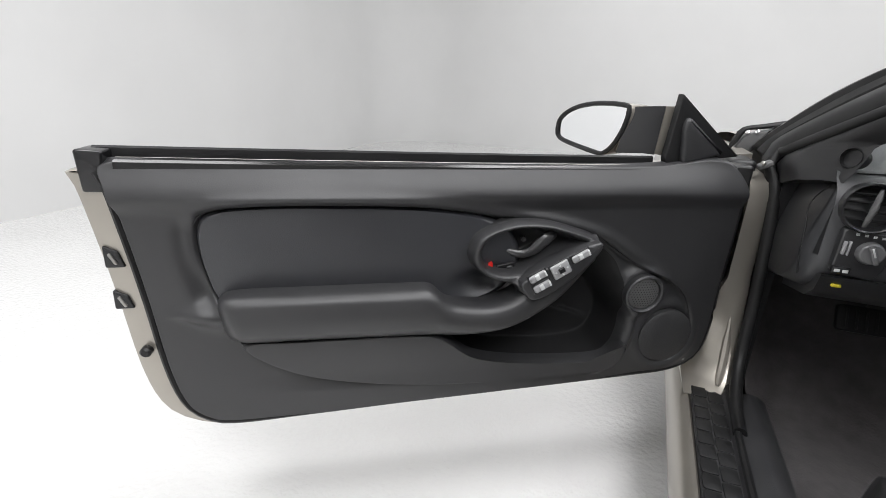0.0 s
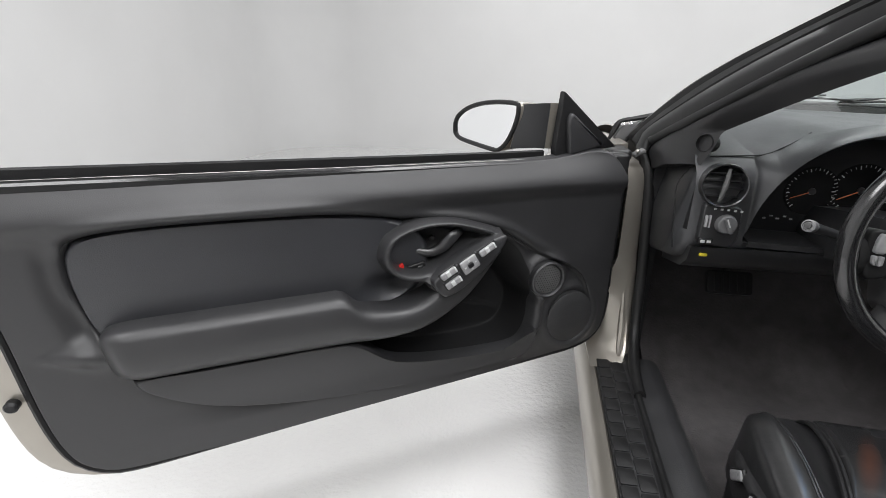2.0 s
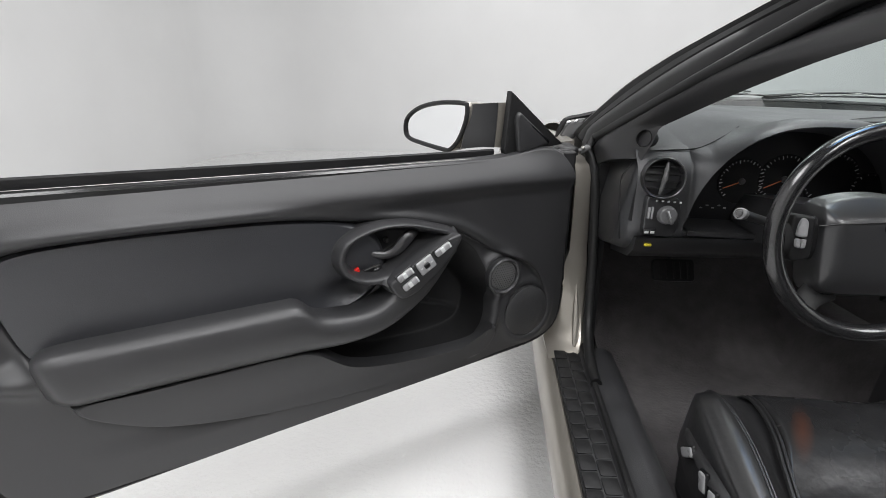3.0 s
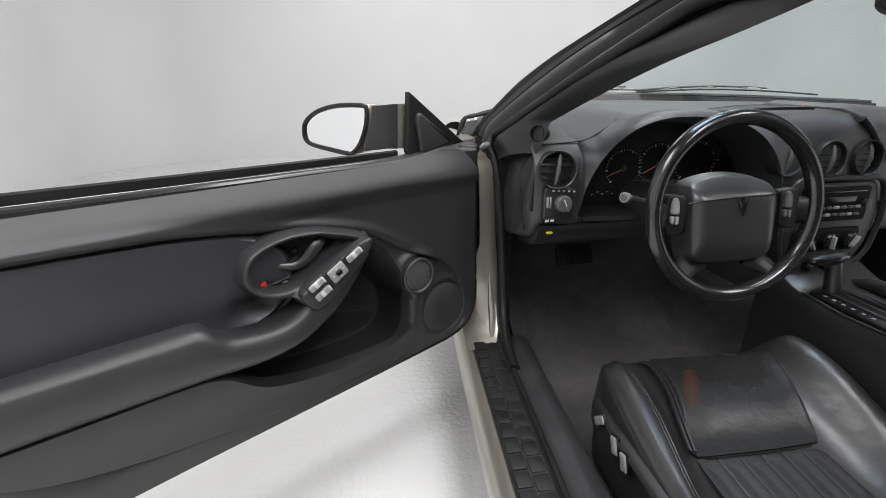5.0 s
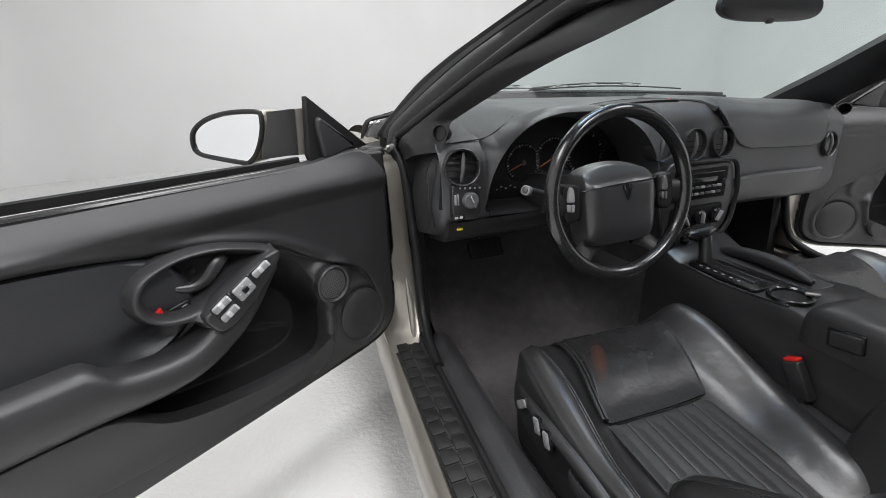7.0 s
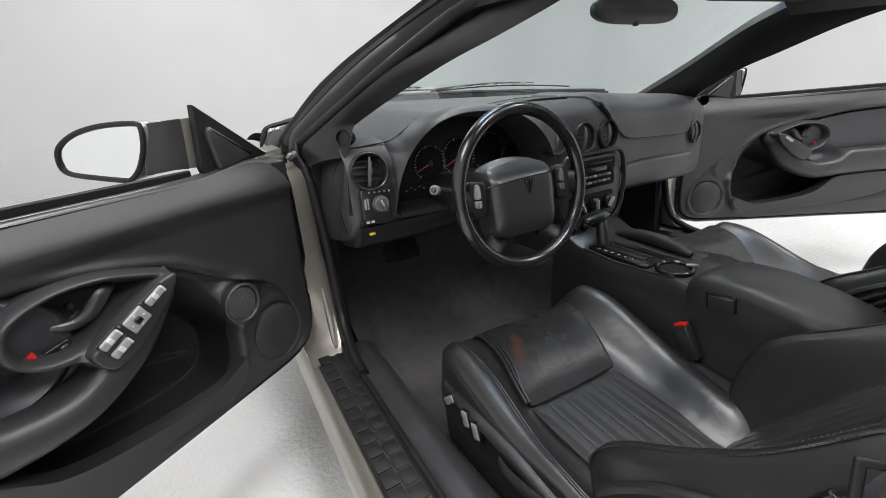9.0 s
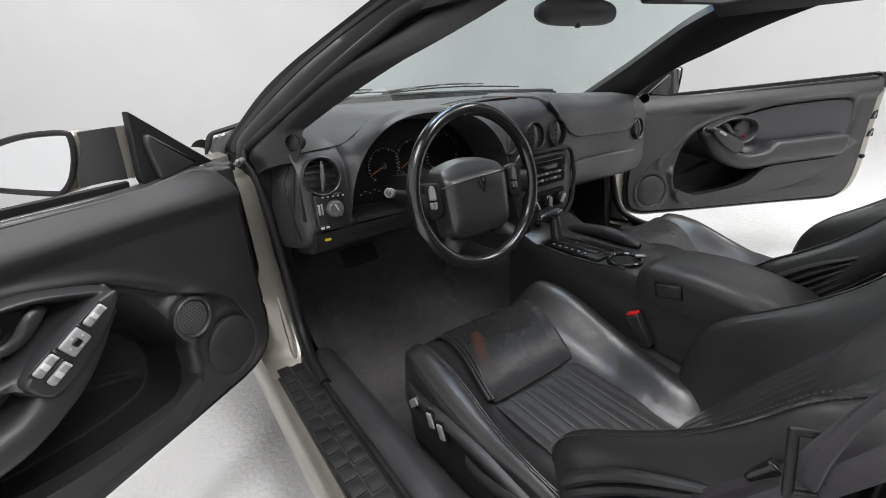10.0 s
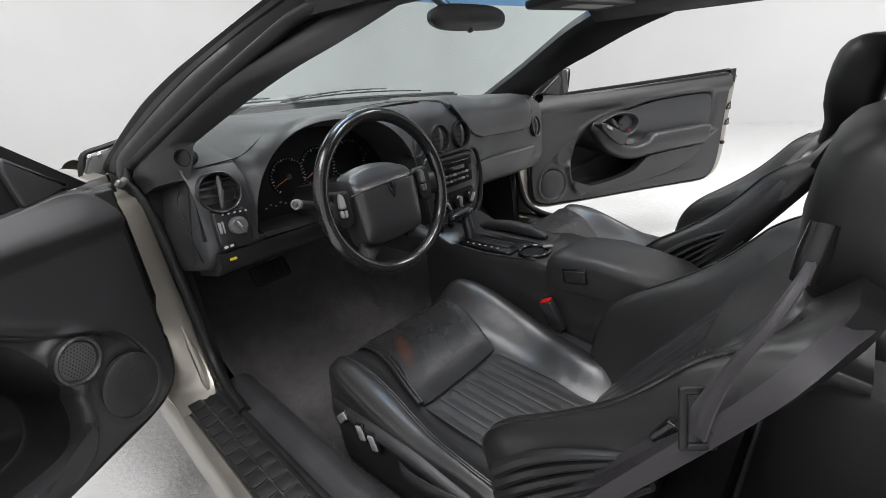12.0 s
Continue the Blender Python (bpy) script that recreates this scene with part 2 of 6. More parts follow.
def pillow(name, outline, seg, height, material, parent=None, label="", rings=24, xf=None, back=None, sharp=60, plane=lambda a, b, c: (a, b, c)):
    """A sheet inside the closed outline, with height(points, r) over it; r runs from 0 on the segment seg to 1 on the outline."""
    o = np.array(outline, float)
    a, b = np.array(seg[0], float), np.array(seg[1], float)
    t = np.clip(((o - a) @ (b - a)) / max((b - a) @ (b - a), 1e-9), 0, 1)
    foot = a + t[:, None] * (b - a)
    m = len(o)
    rr = np.concatenate([np.linspace(0, 0.9, rings, endpoint=False), np.linspace(0.9, 1, max(4, rings // 4))])
    verts, faces = [], []
    for r in rr:
        p = foot + (o - foot) * r
        h = height(p, np.full(m, r))
        verts += [plane(x, y, z) for (x, y), z in zip(p, h)]
    if back is not None:
        verts += [plane(x, y, back) for x, y in o]
    k = len(rr) + (back is not None)
    for i in range(k - 1):
        for j in range(m):
            j2 = (j + 1) % m
            faces.append((i * m + j, i * m + j2, (i + 1) * m + j2, (i + 1) * m + j))
    return mk(name, verts, faces, material, parent, label, xf, sharp, weld=1e-5)


def rbox(name, at, size, bev, material, parent=None, label="", rot=(0, 0, 0), xf=None, seg=3):
    bm = bmesh.new()
    bmesh.ops.create_cube(bm, size=1.0)
    bmesh.ops.scale(bm, vec=size, verts=bm.verts)
    if bev:
        bmesh.ops.bevel(bm, geom=bm.edges[:], offset=min(bev, 0.48 * min(size)), segments=seg, affect="EDGES", profile=0.5)
    bmesh.ops.transform(bm, matrix=(xf or IDENT) @ pose(*at, *rot), verts=bm.verts)
    bmesh.ops.recalc_face_normals(bm, faces=bm.faces)
    return done(name, bm, material, parent, label)


def disc_ring(c, ax, up, ra, rb, n=28, h=0.0):
    """Points of an ellipse about c, in the plane across ax."""
    ax, up = Vector(ax).normalized(), Vector(up)
    side = up.cross(ax).normalized()
    top = ax.cross(side)
    c = Vector(c) + ax * h
    return [c + side * ra * math.cos(w) + top * rb * math.sin(w) for w in np.linspace(0, 2 * math.pi, n, endpoint=False)]


def turned(name, c, ax, prof, material, parent=None, label="", n=28, up=(0, 0, 1), squash=1.0, xf=None, caps=True, sharp=35):
    """A turned piece: prof is a list of (radius, height along ax)."""
    if Vector(ax).normalized().cross(Vector(up)).length < 0.05:
        up = (0, 1, 0)
    return loft(name, [disc_ring(c, ax, up, r * squash, r, n, h) for r, h in prof], material, parent, label, caps=caps, xf=xf, sharp=sharp)


# ---------------------------------------------------------------- the white studio
def cove_wall(name, x0, x1, y0, y1, z1, r, material):
    """Walls round a room with rounded upright corners, one sheet with thickness."""
    plan = []
    for cx, cy, a0 in ((x1 - r, y1 - r, 0), (x0 + r, y1 - r, 90), (x0 + r, y0 + r, 180), (x1 - r, y0 + r, 270)):
        for a in np.linspace(a0, a0 + 90, 10):
            plan.append((cx + r * math.cos(radians(a)), cy + r * math.sin(radians(a))))
    out = inset(plan, -0.15)
    rings = [[(*p, 0.0) for p in plan], [(*p, z1) for p in plan], [(*p, z1) for p in out], [(*p, 0.0) for p in out]]
    rings.append(rings[0])
    return tagged(loft(name, rings, material, caps=False), "smooth white painted studio wall with rounded corners", "wall", kind="structure")


cove_wall("wall", -5.0, 6.35, -6.0, 7.6, 4.5, 1.1, WALL)
tagged(rbox("floor", (0.6, 0.8, -0.05), (13.0, 15.0, 0.1), 0, FLOOR), "glossy white epoxy studio floor with a fine ripple", "floor", kind="structure")
tagged(rbox("ceiling", (0.6, 0.8, 4.56), (13.0, 15.0, 0.1), 0, WALL), "plain white studio ceiling", "ceiling", kind="structure")


# ---------------------------------------------------------------- the car
CAR = thing("car", (0, 0, 0), "pewter metallic two-door coupe with both doors open and black interior", "car")
body = CAR


def door_frame(side, angle):
    th = radians(angle)
    s = Vector((side * math.sin(th), -math.cos(th), 0))
    n = Vector((-side * math.cos(th), -math.sin(th), 0))
    m = Matrix((s, n, (0, 0, 1))).transposed().to_4x4()
    m.translation = (side * 0.821, 1.240, 0)
    return m


TRIM = [(1.322, 0.872), (1.315, 0.82), (1.300, 0.70), (1.290, 0.60), (1.278, 0.45), (1.258, 0.36), (1.222, 0.318), (1.165, 0.303), (1.0, 0.309),
        (0.80, 0.318), (0.60, 0.325), (0.40, 0.332), (0.20, 0.340), (0.12, 0.345), (0.065, 0.362), (0.035, 0.40), (0.026, 0.49), (0.034, 0.62), (0.044, 0.757), (0.054, 0.83),
        (0.080, 0.872), (0.13, 0.884), (0.20, 0.876), (0.30, 0.868), (0.6, 0.868), (0.95, 0.868), (1.2, 0.870)]
INSERT_LINE = [(1.185, 0.68), (1.187, 0.735), (1.177, 0.767), (1.156, 0.782), (1.110, 0.790), (1.02, 0.793), (0.90, 0.791), (0.78, 0.786), (0.70, 0.777), (0.63, 0.764), (0.57, 0.735), (0.545, 0.68), (0.55, 0.62),
               (0.59, 0.580), (0.66, 0.566), (0.74, 0.580), (0.82, 0.588), (1.0, 0.588), (1.140, 0.590), (1.168, 0.605)]
# the line over insert, handle and speakers under which the panel falls back
RECESS = [(1.185, 0.68), (1.187, 0.735), (1.177, 0.767), (1.156, 0.782), (1.110, 0.790), (1.02, 0.793), (0.90, 0.791), (0.78, 0.786), (0.70, 0.777), (0.63, 0.765), (0.556, 0.755), (0.450, 0.733), (0.358, 0.702), (0.269, 0.645),
          (0.183, 0.604), (0.128, 0.562), (0.092, 0.500), (0.082, 0.44), (0.11, 0.39), (0.20, 0.40), (0.34, 0.46), (0.55, 0.53), (0.72, 0.560), (1.0, 0.580), (1.140, 0.590), (1.168, 0.605)]
POCKET = [(0.735, 0.485), (0.694, 0.436), (0.613, 0.394), (0.509, 0.380), (0.402, 0.377), (0.325, 0.388), (0.286, 0.418), (0.267, 0.462), (0.264, 0.512), (0.274, 0.558), (0.285, 0.610), (0.315, 0.660), (0.370, 0.692),
          (0.42, 0.66), (0.50, 0.60), (0.58, 0.555), (0.66, 0.55)]
LEAF = [(0.667, 0.690), (0.655, 0.724), (0.620, 0.747), (0.567, 0.759), (0.502, 0.756), (0.436, 0.738), (0.390, 0.720), (0.390, 0.703), (0.417, 0.671), (0.460, 0.633), (0.504, 0.602), (0.534, 0.592),
        (0.556, 0.604), (0.570, 0.622), (0.596, 0.627), (0.632, 0.640), (0.659, 0.664)]
BOWL = [(0.646, 0.690), (0.634, 0.720), (0.605, 0.737), (0.560, 0.746), (0.505, 0.744), (0.455, 0.730), (0.425, 0.718), (0.420, 0.712), (0.449, 0.697), (0.492, 0.674), (0.540, 0.648), (0.585, 0.640), (0.629, 0.655)]


def car_door(name, side, angle, label, driver):
    xf = door_frame(side, angle)
    # metal shell behind the trim
    out = inset(curve_pts(TRIM, 150, True), -0.014)
    out[:, 1] = np.minimum(out[:, 1], 0.852)
    rear = sm(1.15, 1.30, out[:, 0])
    rings = []
    for n, grow, slide in ((-0.178, -0.03, 0.0), (-0.160, 0.0, 0.046), (-0.05, 0.004, 0.042), (-0.022, 0.004, 0.038), (-0.018, 0.001, 0.034), (-0.018, -0.010, 0.006), (-0.150, -0.014, 0.0), (-0.151, -0.05, 0.0)):
        q = inset(out, -grow)
        rings.append([(x + slide * r, n, z) for (x, z), r in zip(q, rear)])
    d = loft(name, rings, PAINT, CAR, label, xf=xf)
    # seal between shell and trim
    tube("door_seal", [(x, -0.014, z) for x, z in inset(curve_pts(TRIM, 150, True), -0.006) if z < 0.86], 0.006, RUBBER, d, xf=xf, n=6)

    # trim panel
    leaf, bowl, pocket, ins, recess = curve_pts(LEAF, 160, True), curve_pts(BOWL, 60, True), curve_pts(POCKET, 90, True), curve_pts(INSERT_LINE, 120, True), curve_pts(RECESS, 140, True)

    def relief(p, r):
        s, z = p[:, 0], p[:, 1]
        h = 0.020 * sm(0.770, 0.812, z) - 0.034 * sm(0.805, 0.888, z)
        h += 0.020 * sm(0.30, 0.06, s) * sm(0.50, 0.80, z)
        h -= 0.016 * sm(0.975, 1.0, r)
        h += 0.024 * np.exp(-((z - 0.572) / (0.005 + 0.024 * sm(1.27, 1.15, s))) ** 2) * sm(1.10, 1.17, s) * sm(1.275, 1.17, s)
        dr = sdf(p, recess)
        h -= 0.015 * sm(0.002, -0.006, dr) * (1 - sm(0.56, 0.42, z) * sm(0.36, 0.28, s))
        h += 0.007 * np.exp(-((dr - 0.012) / 0.012) ** 2) * sm(0.0, 0.006, dr) * sm(0.62, 0.70, z)
        h -= 0.014 * np.exp(-((dr - 0.010) / 0.020) ** 2) * sm(1.10, 1.19, s) * sm(0.79, 0.74, z)
        h -= 0.030 * np.exp(-((s - 0.625) / 0.06) ** 2 - ((z - 0.612) / 0.030) ** 2)
        dp = sdf(p, pocket)
        soft = 0.030 + 0.075 * sm(0.50, 0.64, z)
        h -= 0.118 * sm(0.0, 1.0, (0.004 - dp) / soft)
        h += 0.014 * np.exp(-((dp - 0.012) / 0.013) ** 2) * sm(0.36, 0.31, s) * sm(0.560, 0.515, z)
        h -= 0.075 * sm(-0.008, -0.022, sdf(p, leaf))
        h += (0.014 if driver else 0.004) * np.exp(-((np.hypot(s - 0.238, z - 0.570) - 0.050) / 0.016) ** 2)
        dsp = np.hypot((s - 0.150) / 0.072, (z - 0.445) / 0.076)
        h += 0.004 * np.exp(-((dsp - 1.12) / 0.14) ** 2) - 0.004 * sm(1.0, 0.93, dsp)
        h += 0.010 * sm(0.42, 0.37, z) * sm(0.2, 0.4, s) * sm(1.2, 0.9, s)
        return h

    pillow("trim_panel", curve_pts(TRIM, 420, True), ((0.34, 0.62), (1.02, 0.60)), relief, VINYL, d, "black vinyl moulded door trim", 120, xf, back=-0.03, plane=lambda a, b, c: (a, c, b))
    # near-black sheet that paints the shade inside the map pocket
    pillow("pocket_shade_sheet", inset(pocket, 0.006), ((0.36, 0.48), (0.56, 0.47)), lambda p, r: relief(p, 0 * r) + 0.003, POCKET_SHADE, d, "matt black sheet painting shade into the map pocket", 50, xf, back=-0.13, plane=lambda a, b, c: (a, c, b))
    # padded insert
    pillow("padded_insert", inset(ins, 0.003), ((0.80, 0.69), (1.06, 0.69)), lambda p, r: 0.006 - 0.012 * sm(0.95, 1.0, r) - 0.005 * r * r - 0.030 * np.exp(-((p[:, 0] - 0.625) / 0.06) ** 2 - ((p[:, 1] - 0.612) / 0.030) ** 2), INSERT, d, "dark leatherette padded insert", 20, xf, back=-0.05,
           plane=lambda a, b, c: (a, c, b))
    seam = [(s, z) for s, z in inset(ins, -0.001) if z > 0.752 and s > 0.64]
    tube("insert_seam", [(s, 0.000, z) for s, z in sorted(seam, reverse=True)], 0.0011, RUBBER, d, n=6, xf=xf)
    line = curve_pts([(0.385, -0.008, 0.712), (0.358, -0.005, 0.701), (0.269, -0.003, 0.645), (0.183, 0.0, 0.604), (0.128, 0.0, 0.562), (0.094, -0.002, 0.500)], 40)
    tube("recess_seam", line, 0.0012, RUBBER, d, n=6, xf=xf)
    # armrest
    top = curve_pts([(1.160, 0.600), (1.135, 0.624), (1.00, 0.626), (0.80, 0.625), (0.745, 0.622), (0.712, 0.592), (0.66, 0.580), (0.606, 0.578), (0.557, 0.596), (0.510, 0.640), (0.430, 0.703), (0.385, 0.722)], 60)
    bot = curve_pts([(1.152, 0.545), (1.120, 0.527), (0.99, 0.525), (0.80, 0.521), (0.735, 0.519), (0.69, 0.515), (0.64, 0.514), (0.58, 0.521), (0.52, 0.545), (0.455, 0.588), (0.395, 0.660), (0.372, 0.700)], 60)
    rings = []
    for i, (a, b) in enumerate(zip(top, bot)):
        e = min(i, 59 - i) / 59
        w = 0.35 + 0.65 * float(sm(0, 0.05, e))
        o = 0.062 * w * (1.0 if i < 34 else 1 - 0.35 * float(sm(34, 58, i)))
        prof = [(0.0, -0.02), (0.01, 0.60 * o), (0.06, 0.84 * o), (0.18, 0.95 * o), (0.45, 1.0 * o), (0.74, 0.97 * o), (0.92, 0.80 * o), (1.0, 0.42 * o), (0.97, -0.02)]
        rings.append([(a[0] + (b[0] - a[0]) * f, n, a[1] + (b[1] - a[1]) * f - (0.010 if f > 0.9 and n < 0.03 else 0)) for f, n in prof])
    loft("armrest", rings, VINYL, d, "smooth black padded armrest", xf=xf, sharp=50)
    # pocket front below the armrest
    front = curve_pts([(1.126, 0.512), (1.054, 0.446), (0.94, 0.402), (0.754, 0.373), (0.553, 0.366), (0.35, 0.370), (0.290, 0.380), (0.262, 0.412), (0.262, 0.440), (0.276, 0.442), (0.296, 0.417), (0.35, 0.404), (0.52, 0.414), (0.64, 0.440), (0.720, 0.500), (0.80, 0.512), (1.0, 0.514)], 120, True)
    pillow("pocket_front", front, ((0.40, 0.388), (0.98, 0.478)), lambda p, r: 0.022 + 0.008 * sm(0.40, 0.50, p[:, 1]) - 0.012 * sm(0.93, 1.0, r), VINYL, d, "black map pocket front", 20, xf, back=-0.02,
           plane=lambda a, b, c: (a, c, b))
    tube("pocket_seam", [(s, 0.008, z) for s, z in inset(front, -0.002)[2:62]], 0.0018, RUBBER, d, n=6, xf=xf)
    # belt line: dark glass slot, bright-edged strips
    belt = [(s, z) for s, z in curve_pts([(1.345, 0.893), (1.0, 0.888), (0.6, 0.883), (0.246, 0.880)], 24)]
    ribbon("outer_belt_seal", [(s, -0.050, z - 0.006) for s, z in belt], [(-0.007, -0.03), (0.006, -0.03), (0.006, 0.003), (0.0, 0.006), (-0.007, 0.003)], RUBBER, d, xf=xf)
    ribbon("window_slot", [(s, -0.030, z - 0.022) for s, z in belt if s < 1.33], [(-0.028, -0.01), (0.026, -0.01), (0.026, 0.0), (-0.028, 0.002)], RUBBER, d, xf=xf)
    tube("belt_strip", [(s, -0.020, z - 0.0155) for s, z in belt if s < 1.31], 0.0008, GROMMET, d, "thin bright belt strip", n=6, xf=xf)
    ribbon("inner_belt_seal", [(s, -0.010, z - 0.026) for s, z in belt if s < 1.315], [(-0.006, -0.012), (0.006, -0.012), (0.005, 0.004), (0.0, 0.008), (-0.006, 0.004)], GLOSS, d, xf=xf)
    plate("rear_cap", rounded([(1.358, 0.891), (1.312, 0.888), (1.324, 0.816), (1.357, 0.816)], 0.006), -0.06, -0.010, 0.004, GLOSS, d, xf=xf, axes="acb")
    # rear edge: latch slots and bump stop
    for z, hgt, kind in ((0.694, 0.044, "latch_slot"), (0.606, 0.040, "latch_slot")):
        plate(kind, rounded([(1.352, z - hgt / 2), (1.318, z - hgt / 2), (1.326, z + hgt / 2 - 0.012), (1.350, z + hgt / 2)], 0.004), -0.075, -0.0135, 0.002, DIAL, d, "dark latch opening", xf=xf, axes="acb")
        rbox("latch", (1.336, -0.020, z - 0.004), (0.006, 0.02, 0.024), 0.002, GROMMET, d, rot=(0, 25, 0), xf=xf)
    turned("bump_stop", xf @ Vector((1.314, -0.018, 0.490)), xf.to_3x3() @ Vector((0, 1, 0)), [(0.011, 0), (0.011, 0.012), (0.007, 0.016)], RUBBER, d, n=14)

    # speakers
    nx = xf.to_3x3() @ Vector((0, 1, 0))
    c1 = xf @ Vector((0.238, 0.004, 0.570))
    if driver:
        turned("tweeter_ring", c1, nx, [(0.048, -0.01), (0.048, 0.008), (0.044, 0.011), (0.040, 0.008), (0.039, 0.0)], VINYL, d, "raised black tweeter ring", caps=False)
        turned("tweeter_grille", c1, nx, [(0.0395, -0.004), (0.038, 0.003), (0.02, 0.0065), (0.001, 0.0075)], GRILLE, d, "grey perforated tweeter grille")
        hole_v, hole_f = [], []
        for i in range(-6, 7):
            for j in range(-6, 7):
                a, b = (i + 0.5 * (j % 2)) * 0.0068, j * 0.0060
                rad = math.hypot(a, b)
                if rad < 0.035:
                    h = 0.0082 - 0.0045 * (rad / 0.038) ** 2
                    base = len(hole_v)
                    hole_v += [(0.238 + a + 0.0017 * math.cos(w), 0.004 + h, 0.570 + b + 0.0017 * math.sin(w)) for w in np.linspace(0, 2 * math.pi, 6, endpoint=False)]
                    hole_f.append(tuple(range(base, base + 6)))
        tagged(mk("grille_holes", hole_v, hole_f, DIAL, d, "dark perforations", xf), kind="stuff")
    turned("speaker_grille", xf @ Vector((0.150, -0.002, 0.445)), nx, [(0.071, -0.01), (0.071, 0.002), (0.066, 0.005), (0.03, 0.006), (0.001, 0.006)], SPEAKER, d, "dark perforated speaker grille", n=40)

    # handle bezel: a leaf with a bowl for the lever and a flat for the switches
    def bezel(p, r):
        s, z = p[:, 0], p[:, 1]
        q = (s - 0.563) * -0.484 + (z - 0.628) * -0.875
        flat = sm(-0.010, 0.006, q)
        h = 0.024 + 0.008 * sm(0.56, 0.40, s) + 0.022 * flat
        db = sdf(p, bowl)
        h += 0.012 * np.exp(-((db - 0.006) / 0.014) ** 2) * (1 - flat)
        h -= 0.062 * sm(0.003, -0.026, db) + 0.004 * sm(0.60, 0.66, s) * sm(0.70, 0.66, z)
        return h - 0.004 * sm(0.90, 0.94, r) * flat - 0.022 * sm(0.88, 1.0, r) ** 2

    pillow("handle_bezel", leaf, ((0.50, 0.672), (0.545, 0.670)), bezel, VINYL, d, "black leaf-shaped handle bezel", 60, xf, back=-0.03, plane=lambda a, b, c: (a, c, b))
    lever = curve_pts([(0.600, -0.016, 0.690), (0.578, -0.002, 0.686), (0.550, 0.006, 0.681), (0.526, 0.010, 0.690), (0.508, 0.012, 0.708), (0.490, 0.010, 0.721), (0.474, 0.002, 0.719)], 20)
    tube("door_lever", lever, [0.003, 0.004, 0.005, 0.006, 0.007, 0.008, 0.009, 0.009, 0.010, 0.010, 0.011, 0.012, 0.013, 0.0135, 0.014, 0.014, 0.0135, 0.012, 0.010, 0.005], PLASTIC, d, "black pull lever", xf=xf, flat=0.8)
    turned("cup_screw", xf @ Vector((0.532, -0.034, 0.700)), nx, [(0.006, -0.01), (0.006, 0.004), (0.003, 0.002)], GRILLE, d, n=14)
    def bz(s, z):
        return float(bezel(np.array([(s, z)]), np.array([0.5]))[0])

    b = bz(0.578, 0.651)
    rbox("lock_slot", (0.580, b + 0.005, 0.652), (0.042, 0.008, 0.014), 0.006, DIAL, d, "black lock slot", rot=(0, 12, 0), xf=xf)
    rbox("lock_slide", (0.572, b + 0.008, 0.650), (0.015, 0.008, 0.010), 0.004, PLASTIC, d, rot=(0, 12, 0), xf=xf)
    b = bz(0.612, 0.657)
    plate("lock_flag", rounded([(0.624, 0.657), (0.609, 0.652), (0.611, 0.665)], 0.003), b - 0.02, b + 0.009, 0.001, RED, d, "red lock flag", xf=xf, axes="acb")
    turn = (0, 30, 0)
    SP = 0.064
    plate("switch_plate", rounded([(0.394, 0.722), (0.395, 0.704), (0.418, 0.674), (0.460, 0.636), (0.504, 0.605), (0.536, 0.595), (0.553, 0.611), (0.566, 0.635), (0.500, 0.676), (0.430, 0.714)], 0.012), 0.0, SP, 0.005, VINYL, d, "black switch plate", xf=xf, axes="acb")
    if driver:
        for s, z, w, h in ((0.443, 0.695, 0.040, 0.016), (0.531, 0.653, 0.038, 0.016), (0.519, 0.631, 0.038, 0.016)):
            b = SP
            rbox("switch_bed", (s, b - 0.001, z), (w + 0.006, 0.005, h + 0.006), 0.0024, DIAL, d, rot=turn, xf=xf)
            rbox("window_switch", (s, b + 0.002, z), (w, 0.009, h), 0.004, SILVER, d, "silver-grey window switch", rot=turn, xf=xf)
            rbox("switch_ridge", (s + 0.002, b + 0.006, z), (0.009, 0.005, h * 0.75), 0.0015, MARK, d, rot=turn, xf=xf)
            rbox("switch_lip", (s - w * 0.38, b + 0.0058, z + w * 0.21), (0.004, 0.003, h * 0.8), 0.001, MARK, d, rot=turn, xf=xf)
        b = SP
        rbox("switch_bed", (0.483, b - 0.001, 0.667), (0.045, 0.005, 0.037), 0.0024, DIAL, d, rot=turn, xf=xf)
        rbox("mirror_switch", (0.483, b + 0.002, 0.667), (0.040, 0.008, 0.032), 0.0035, SILVER, d, "silver-grey mirror control pad", rot=turn, xf=xf)
        rbox("mirror_knob", (0.483, b + 0.007, 0.667), (0.013, 0.006, 0.011), 0.002, DIAL, d, rot=turn, xf=xf)
        for p, q in ((0.013, 0), (-0.013, 0), (0, 0.0105), (0, -0.0105)):
            rbox("arrow_mark", (0.483 + 0.87 * p + 0.48 * q, b + 0.0062, 0.667 - 0.48 * p + 0.87 * q), (0.004, 0.001, 0.003), 0, MARK, d, rot=turn, xf=xf)
    else:
        rbox("window_switch", (0.442, SP + 0.002, 0.692), (0.038, 0.009, 0.013), 0.003, SILVER, d, "silver-grey window switch", rot=turn, xf=xf)
    # mirror sail
    sail = [(0.223, 1.012), (0.236, 0.880), (0.228, 0.858), (0.195, 0.872), (0.100, 0.880), (0.056, 0.884)]
    plate("mirror_sail", rounded(sail, 0.004, 3), -0.034, -0.018, 0.003, RUBBER, d, "black mirror sail panel", xf=xf, axes="acb")
    plate("sail_cover", rounded([(0.203, 0.968), (0.212, 0.950), (0.200, 0.868), (0.100, 0.890)], 0.012), -0.030, -0.006, 0.008, VINYL, d, xf=xf, axes="acb")

